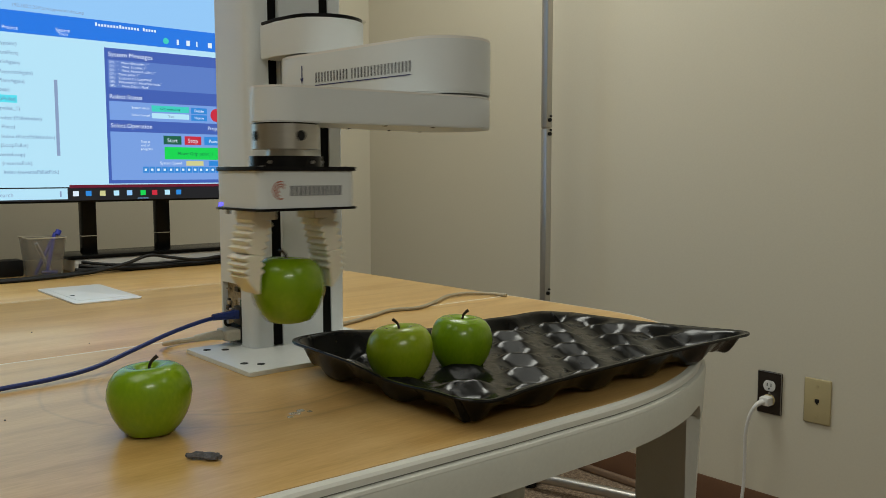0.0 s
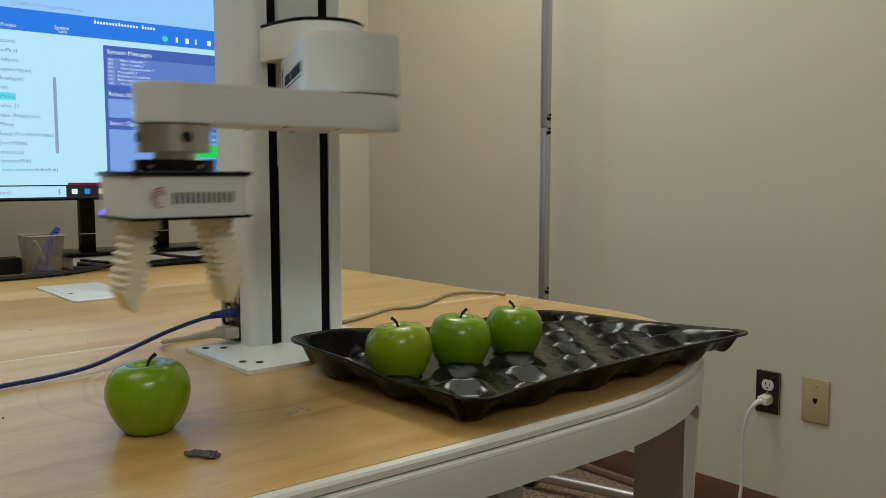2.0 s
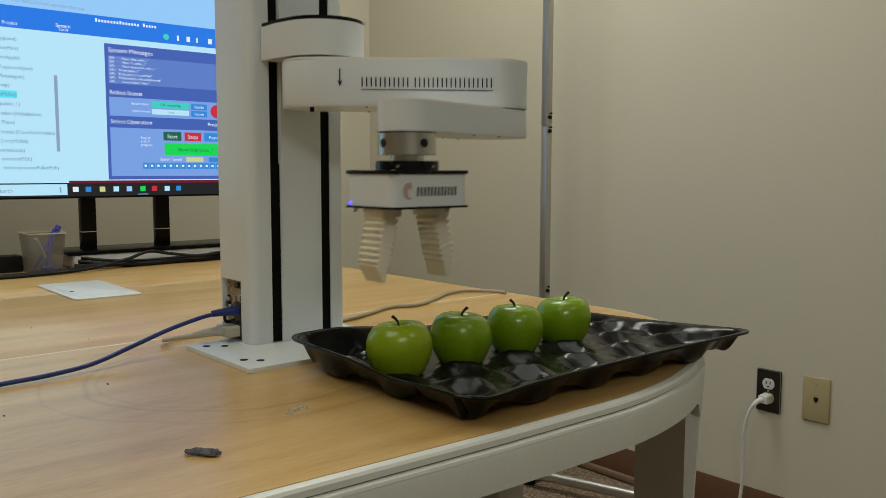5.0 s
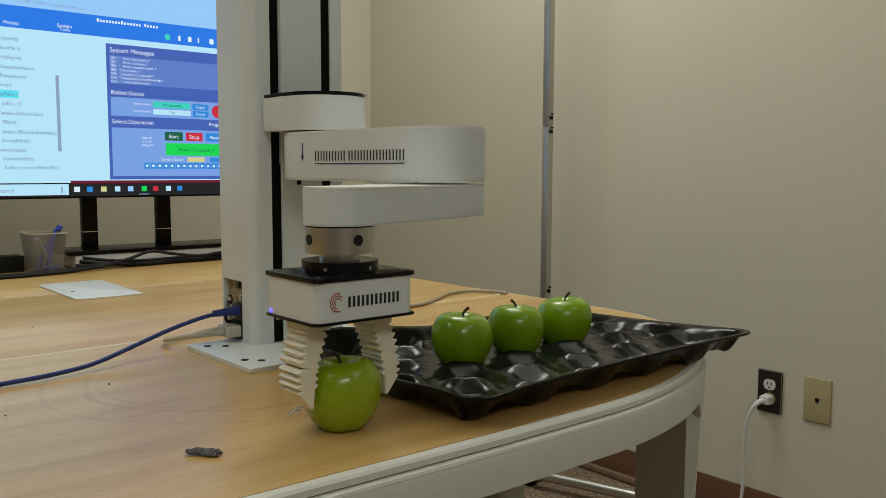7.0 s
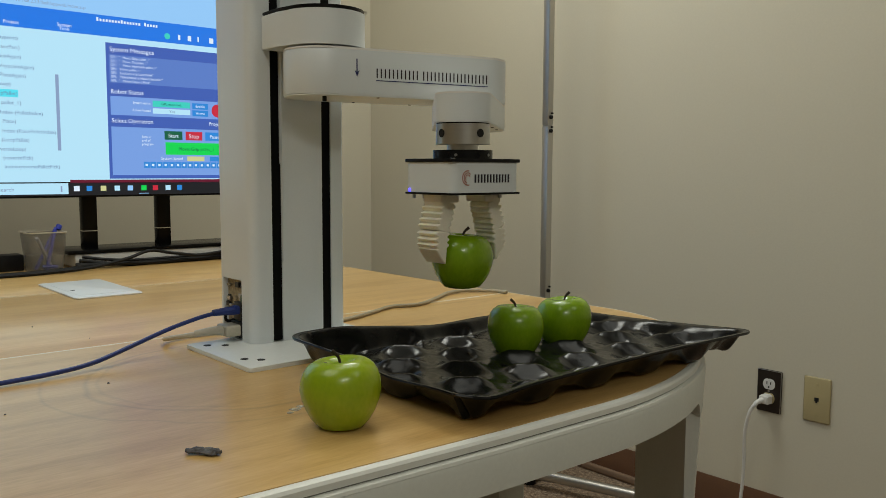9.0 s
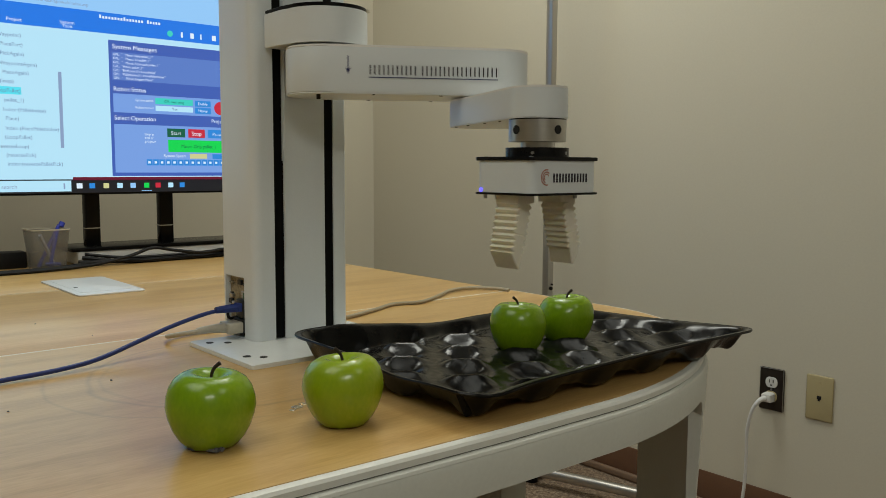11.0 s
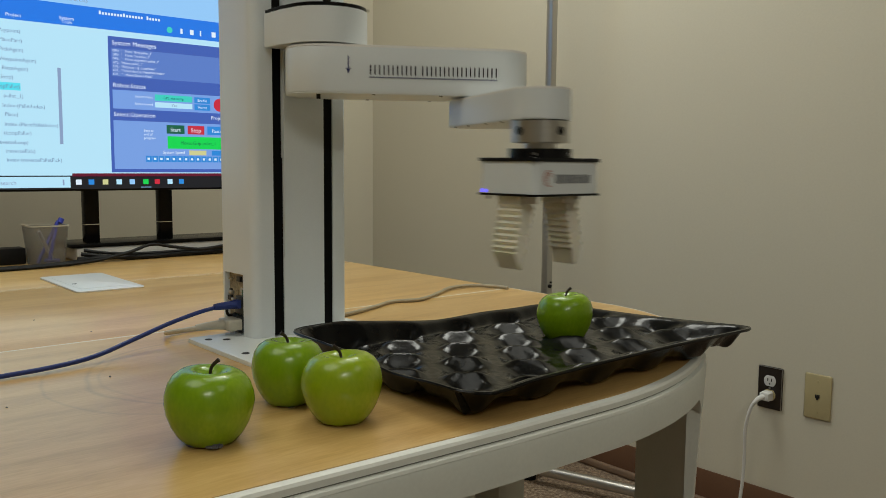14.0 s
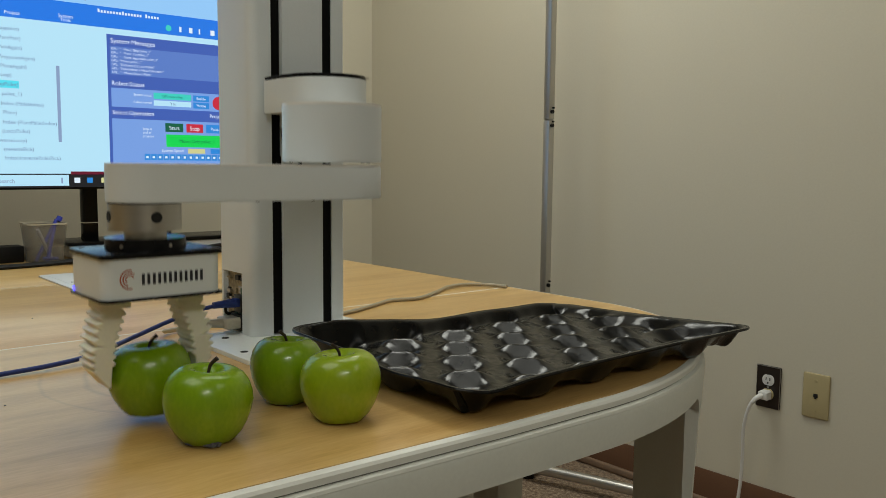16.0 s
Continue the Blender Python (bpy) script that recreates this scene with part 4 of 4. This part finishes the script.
# ---------- cables at the robot ----------
eth = thing("network_cable", "blue network cable plugged into the robot column", "cable")
part("cable", tube([(0.02, 1.02, 0.7445), (0.16, 1.035, 0.7445), (0.229, 1.048, 0.7445), (0.285, 1.052, 0.746), (0.34, 1.065, 0.7495), (0.40, 1.083, 0.762), (0.45, 1.092, 0.775), (0.50, 1.091, 0.787), (0.535, 1.089, 0.7905)], 0.0030, 10), BLUE, eth, "blue round jacket")
part("boot", tube([(0.512, 1.090, 0.7900), (0.528, 1.0895, 0.7905), (0.545, 1.089, 0.7905)], 0.0062, 10, radii=lambda t: 0.75 + 0.35 * t), BLUE, eth)
part("connector", box(0.543, 0.562, 1.082, 1.096, 0.785, 0.797, 0.0015), BLUE, eth)
ser = thing("serial_cable", "beige serial cable plugged into the robot column", "cable")
part("shell", box(0.528, 0.562, 1.080, 1.114, 0.754, 0.770, 0.003, 3), GREYP, ser, "beige connector shell")
part("boot", tube([(0.492, 1.108, 0.760), (0.512, 1.102, 0.762), (0.530, 1.097, 0.762)], 0.0075, 12, radii=lambda t: 0.6 + 0.4 * t), GREYP, ser)
part("cable", tube([(0.62, 1.17, 0.7438), (0.53, 1.178, 0.7438), (0.475, 1.165, 0.746), (0.468, 1.135, 0.753), (0.495, 1.107, 0.760)], 0.0032, 8), GREYP, ser)
cable("black_cable", [(0.556, 1.098, 0.797), (0.538, 1.102, 0.785), (0.545, 1.112, 0.772), (0.562, 1.108, 0.776)], 0.0022, BLACKC, "short black wire in the port bay")

cable("black_cable", [(0.40, 2.12, zt), (0.52, 2.118, zt), (0.62, 2.125, zt + 0.002), (0.70, 2.16, 0.750), (0.82, 2.16, 0.747), (0.96, 2.17, 0.746), (1.2, 2.175, 0.746)], 0.0055, BLACKC, "black cable lying along the monitor base")
cable("black_cable", [(0.68, 2.192, 0.768), (0.76, 2.188, 0.756), (0.86, 2.188, 0.752), (1.02, 2.187, 0.756), (1.2, 2.19, 0.765)], 0.004, BLACKC, "black cable draped over the monitor base")
rnd = random.Random(21)
for x, y in ((0.205, 0.925), (0.40, 1.27), (0.33, 0.985), (0.36, 1.42)):
    bm = bmesh.new()
    bmesh.ops.create_icosphere(bm, subdivisions=1, radius=0.0012 + 0.0008 * rnd.random())
    for v in bm.verts:
        v.co *= 0.7 + 0.6 * rnd.random()
        v.co.z *= 0.6
    tagged(part("crumb", bm, LINT, None, "", loc=(x, y, TOP + 0.0006)), "tiny dark crumb lying on the table", "crumb", "crumbs on the table")

for x, y, r in ((0.442, 0.751, 0.006), (0.452, 0.757, 0.0045), (0.432, 0.744, 0.0035), (0.458, 0.748, 0.003)):
    bm = lathe([(0.0, 0.0), (r, 0.0), (r * 0.8, 0.0007), (r * 0.4, 0.0011), (0.0, 0.0012)], 14)
    for v in bm.verts:
        v.co.x *= 0.8 + 0.5 * rnd.random()
    tagged(part("glue_spot", bm, GLUE, None, "", loc=(x, y, TOP + 0.0002)), "clear shiny dried glue spot on the table", "glue spot", "glue spots on the table")

# ---------- scrap on the table ----------
def scrap():
    bm = bmesh.new()
    r2 = random.Random(11)
    for k in range(5):
        o = [r2.uniform(-0.003, 0.003) for _ in range(6)]
        b2 = tube([(-0.018 + 0.002 * k, o[0], 0.004), (-0.006, 0.004 * math.sin(k * 2) + o[1], 0.004 + 0.0015 * (k % 2)), (0.006, 0.004 * math.cos(k * 2) + o[2], 0.0042), (0.018 - 0.0015 * k, o[3], 0.004 + 0.002 * (k % 2))], 0.0026, 6, 5)
        me = bpy.data.meshes.new("tmp")
        b2.to_mesh(me)
        b2.free()
        bm.from_mesh(me)
        bpy.data.meshes.remove(me)
    for v in bm.verts:
        v.co += 0.0012 * Vector(noise.noise_vector(v.co * 300))
        v.co.x *= 0.9
        v.co.z = max(v.co.z * 0.75, 0.0002)
    return bm
ob = tagged(part("paper_scrap", scrap(), LINT), "small grey twisted paper scrap on the table", "scrap")
ob.matrix_basis = pose(0.308, 0.682, TOP, 0, 0, -50)


# ---------- movement ----------
L1, L2 = 0.225, 0.210
SPOT = {"near": (0.3025, 0.788), "edge": (0.448, 0.673), "front": (0.321, 0.696), "back": (0.4405, 0.7620),
        "cup_a": (0.602, 0.777), "cup_b": (0.7005, 0.776), "cup_c": (0.800, 0.777), "cup_d": (0.899, 0.779)}
# swings of the arm from spot to spot: start, end
SWINGS = [(-0.02, 0.42, "back", "cup_c"), (1.50, 2.08, "cup_c", "near"), (3.10, 3.72, "near", "cup_d"), (4.62, 5.05, "cup_d", "cup_a"),
          (6.05, 6.44, "cup_a", "edge"), (7.48, 8.04, "edge", "cup_b"), (9.02, 9.66, "cup_b", "front"), (10.68, 11.16, "front", "cup_c"),
          (12.24, 12.67, "cup_c", "back"), (13.73, 14.19, "back", "cup_d"), (15.22, 15.86, "cup_d", "near")]
# lifts of the carriage: start, end, height of the inner link's top
LIFTS = [(-0.2, 0.14, 1.151), (0.30, 0.75, 1.051), (0.98, 1.42, 1.1515), (1.90, 2.36, 1.0445), (2.55, 3.10, 1.1515), (3.58, 3.92, 1.049), (4.20, 4.65, 1.151), (4.90, 5.35, 1.050),
         (5.60, 6.08, 1.151), (6.285, 6.735, 1.0421), (7.10, 7.60, 1.151), (7.768, 8.25, 1.0522), (8.60, 9.00, 1.152), (9.52, 9.96, 1.0440), (10.22, 10.63, 1.151), (11.06, 11.48, 1.0496),
         (11.60, 12.12, 1.1515), (12.43, 12.90, 1.0448), (13.22, 13.63, 1.151), (13.95, 14.40, 1.0493), (14.68, 15.15, 1.1507), (15.72, 16.06, 1.047)]
# closing (1) and opening (0) of the fingers
GRIPS = [(1.00, 1.14, 0.0), (2.42, 2.60, 1.0), (4.12, 4.26, 0.0), (5.42, 5.62, 1.0), (7.06, 7.20, 0.0), (8.40, 8.60, 1.0), (10.08, 10.22, 0.0), (11.42, 11.60, 1.0), (13.08, 13.24, 0.0), (14.50, 14.68, 1.0)]
GRASP = -0.2735


def ease(t, t0, t1):
    s = max(0.0, min(1.0, (t - t0) / (t1 - t0)))
    return s * s * (3 - 2 * s)


def joints(x, y):
    dx, dy = x - SX, y - SY
    rel = -math.acos((dx * dx + dy * dy - L1 * L1 - L2 * L2) / (2 * L1 * L2))
    a = math.atan2(dy, dx) - math.atan2(L2 * math.sin(rel), L1 + L2 * math.cos(rel))
    return (a - 2 * math.pi if a > 1.6 else a), rel


def follow(rows, start, t):
    v = start
    for t0, t1, goal in rows:
        v += (goal - v) * ease(t, t0, t1)
    return v


def arm_at(t):
    a, r = joints(*SPOT["back"])
    for t0, t1, frm, to in SWINGS:
        s = ease(t, t0, t1)
        if (frm, to) == ("cup_c", "back") and 0 < s:
            # this one runs in a straight line
            (x0, y0), (x1, y1) = SPOT[frm], SPOT[to]
            a, r = joints(x0 + (x1 - x0) * s, y0 + (y1 - y0) * s)
            continue
        ja, jr = joints(*SPOT[to])
        a, r = a + (ja - a) * s, r + (jr - r) * s
    z = follow(LIFTS, 1.135, t)
    ex, ey = SX + L1 * math.cos(a), SY + L1 * math.sin(a)
    return a, r, z, (ex, ey), (ex + L2 * math.cos(a + r), ey + L2 * math.sin(a + r))


def motions():
    times = [round(i / 15, 4) for i in range(241)]
    states = [(t, *arm_at(t)) for t in times]
    h = lambda z: z - TOP
    walk(carriage, [(t, pose(0, 0, h(z))) for t, a, r, z, e, w in states])
    walk(inner, [(t, pose(0, 0, h(z), 0, 0, math.degrees(a))) for t, a, r, z, e, w in states])
    walk(outer, [(t, pose(e[0] - SX, e[1] - SY, h(z) - 0.0657, 0, 0, math.degrees(a + r))) for t, a, r, z, e, w in states])
    walk(wrist, [(t, pose(w[0] - SX, w[1] - SY, h(z))) for t, a, r, z, e, w in states])
    walk(gripper, [(t, pose(w[0], w[1], z - 0.004)) for t, a, r, z, e, w in states])
    for side, up, low in FINGERS:
        rows_up, rows_low = [], []
        for t in times:
            g = follow(GRIPS, 1.0, t)
            rows_up.append((t, pose(side * 0.0355, 0, -0.1950, 0, side * -(13 + 4 * g), 0)))
            rows_low.append((t, pose(0, 0, -0.0365, 0, side * (2 + 13 * g), 0)))
        walk(up, rows_up)
        walk(low, rows_low)

    def apple_rows(rests, carried):
        """rests: (until, x, y, height); carried: the times at which it is picked up and set down."""
        rows = []
        for t, a, r, z, e, w in states:
            held = next((c for c in carried if c[0] <= t <= c[1]), None)
            if held:
                rows.append((t, pose(w[0], w[1], max(z + GRASP, TOP + 0.0342))))
            else:
                x, y, zz = next(q[1:] for q in rests if t <= q[0])
                rows.append((t, pose(x, y, zz)))
        return rows

    low_z, cup_z = TOP + 0.0342, 0.7775
    walk(apple_a, apple_rows([(5.6, *SPOT["cup_a"], cup_z), (16, *SPOT["edge"], low_z)], [(5.6, 7.06)]))
    walk(apple_b, apple_rows([(8.6, *SPOT["cup_b"], cup_z), (16, *SPOT["front"], low_z)], [(8.6, 10.08)]))
    walk(apple_c, apple_rows([(11.6, *SPOT["cup_c"], cup_z), (16, *SPOT["back"], low_z)], [(0, 0.98), (11.6, 13.08)]))
    walk(apple_d, apple_rows([(2.55, *SPOT["near"], low_z), (14.68, *SPOT["cup_d"], cup_z), (16, *SPOT["near"], low_z)], [(2.55, 4.12), (14.68, 16)]))


motions()
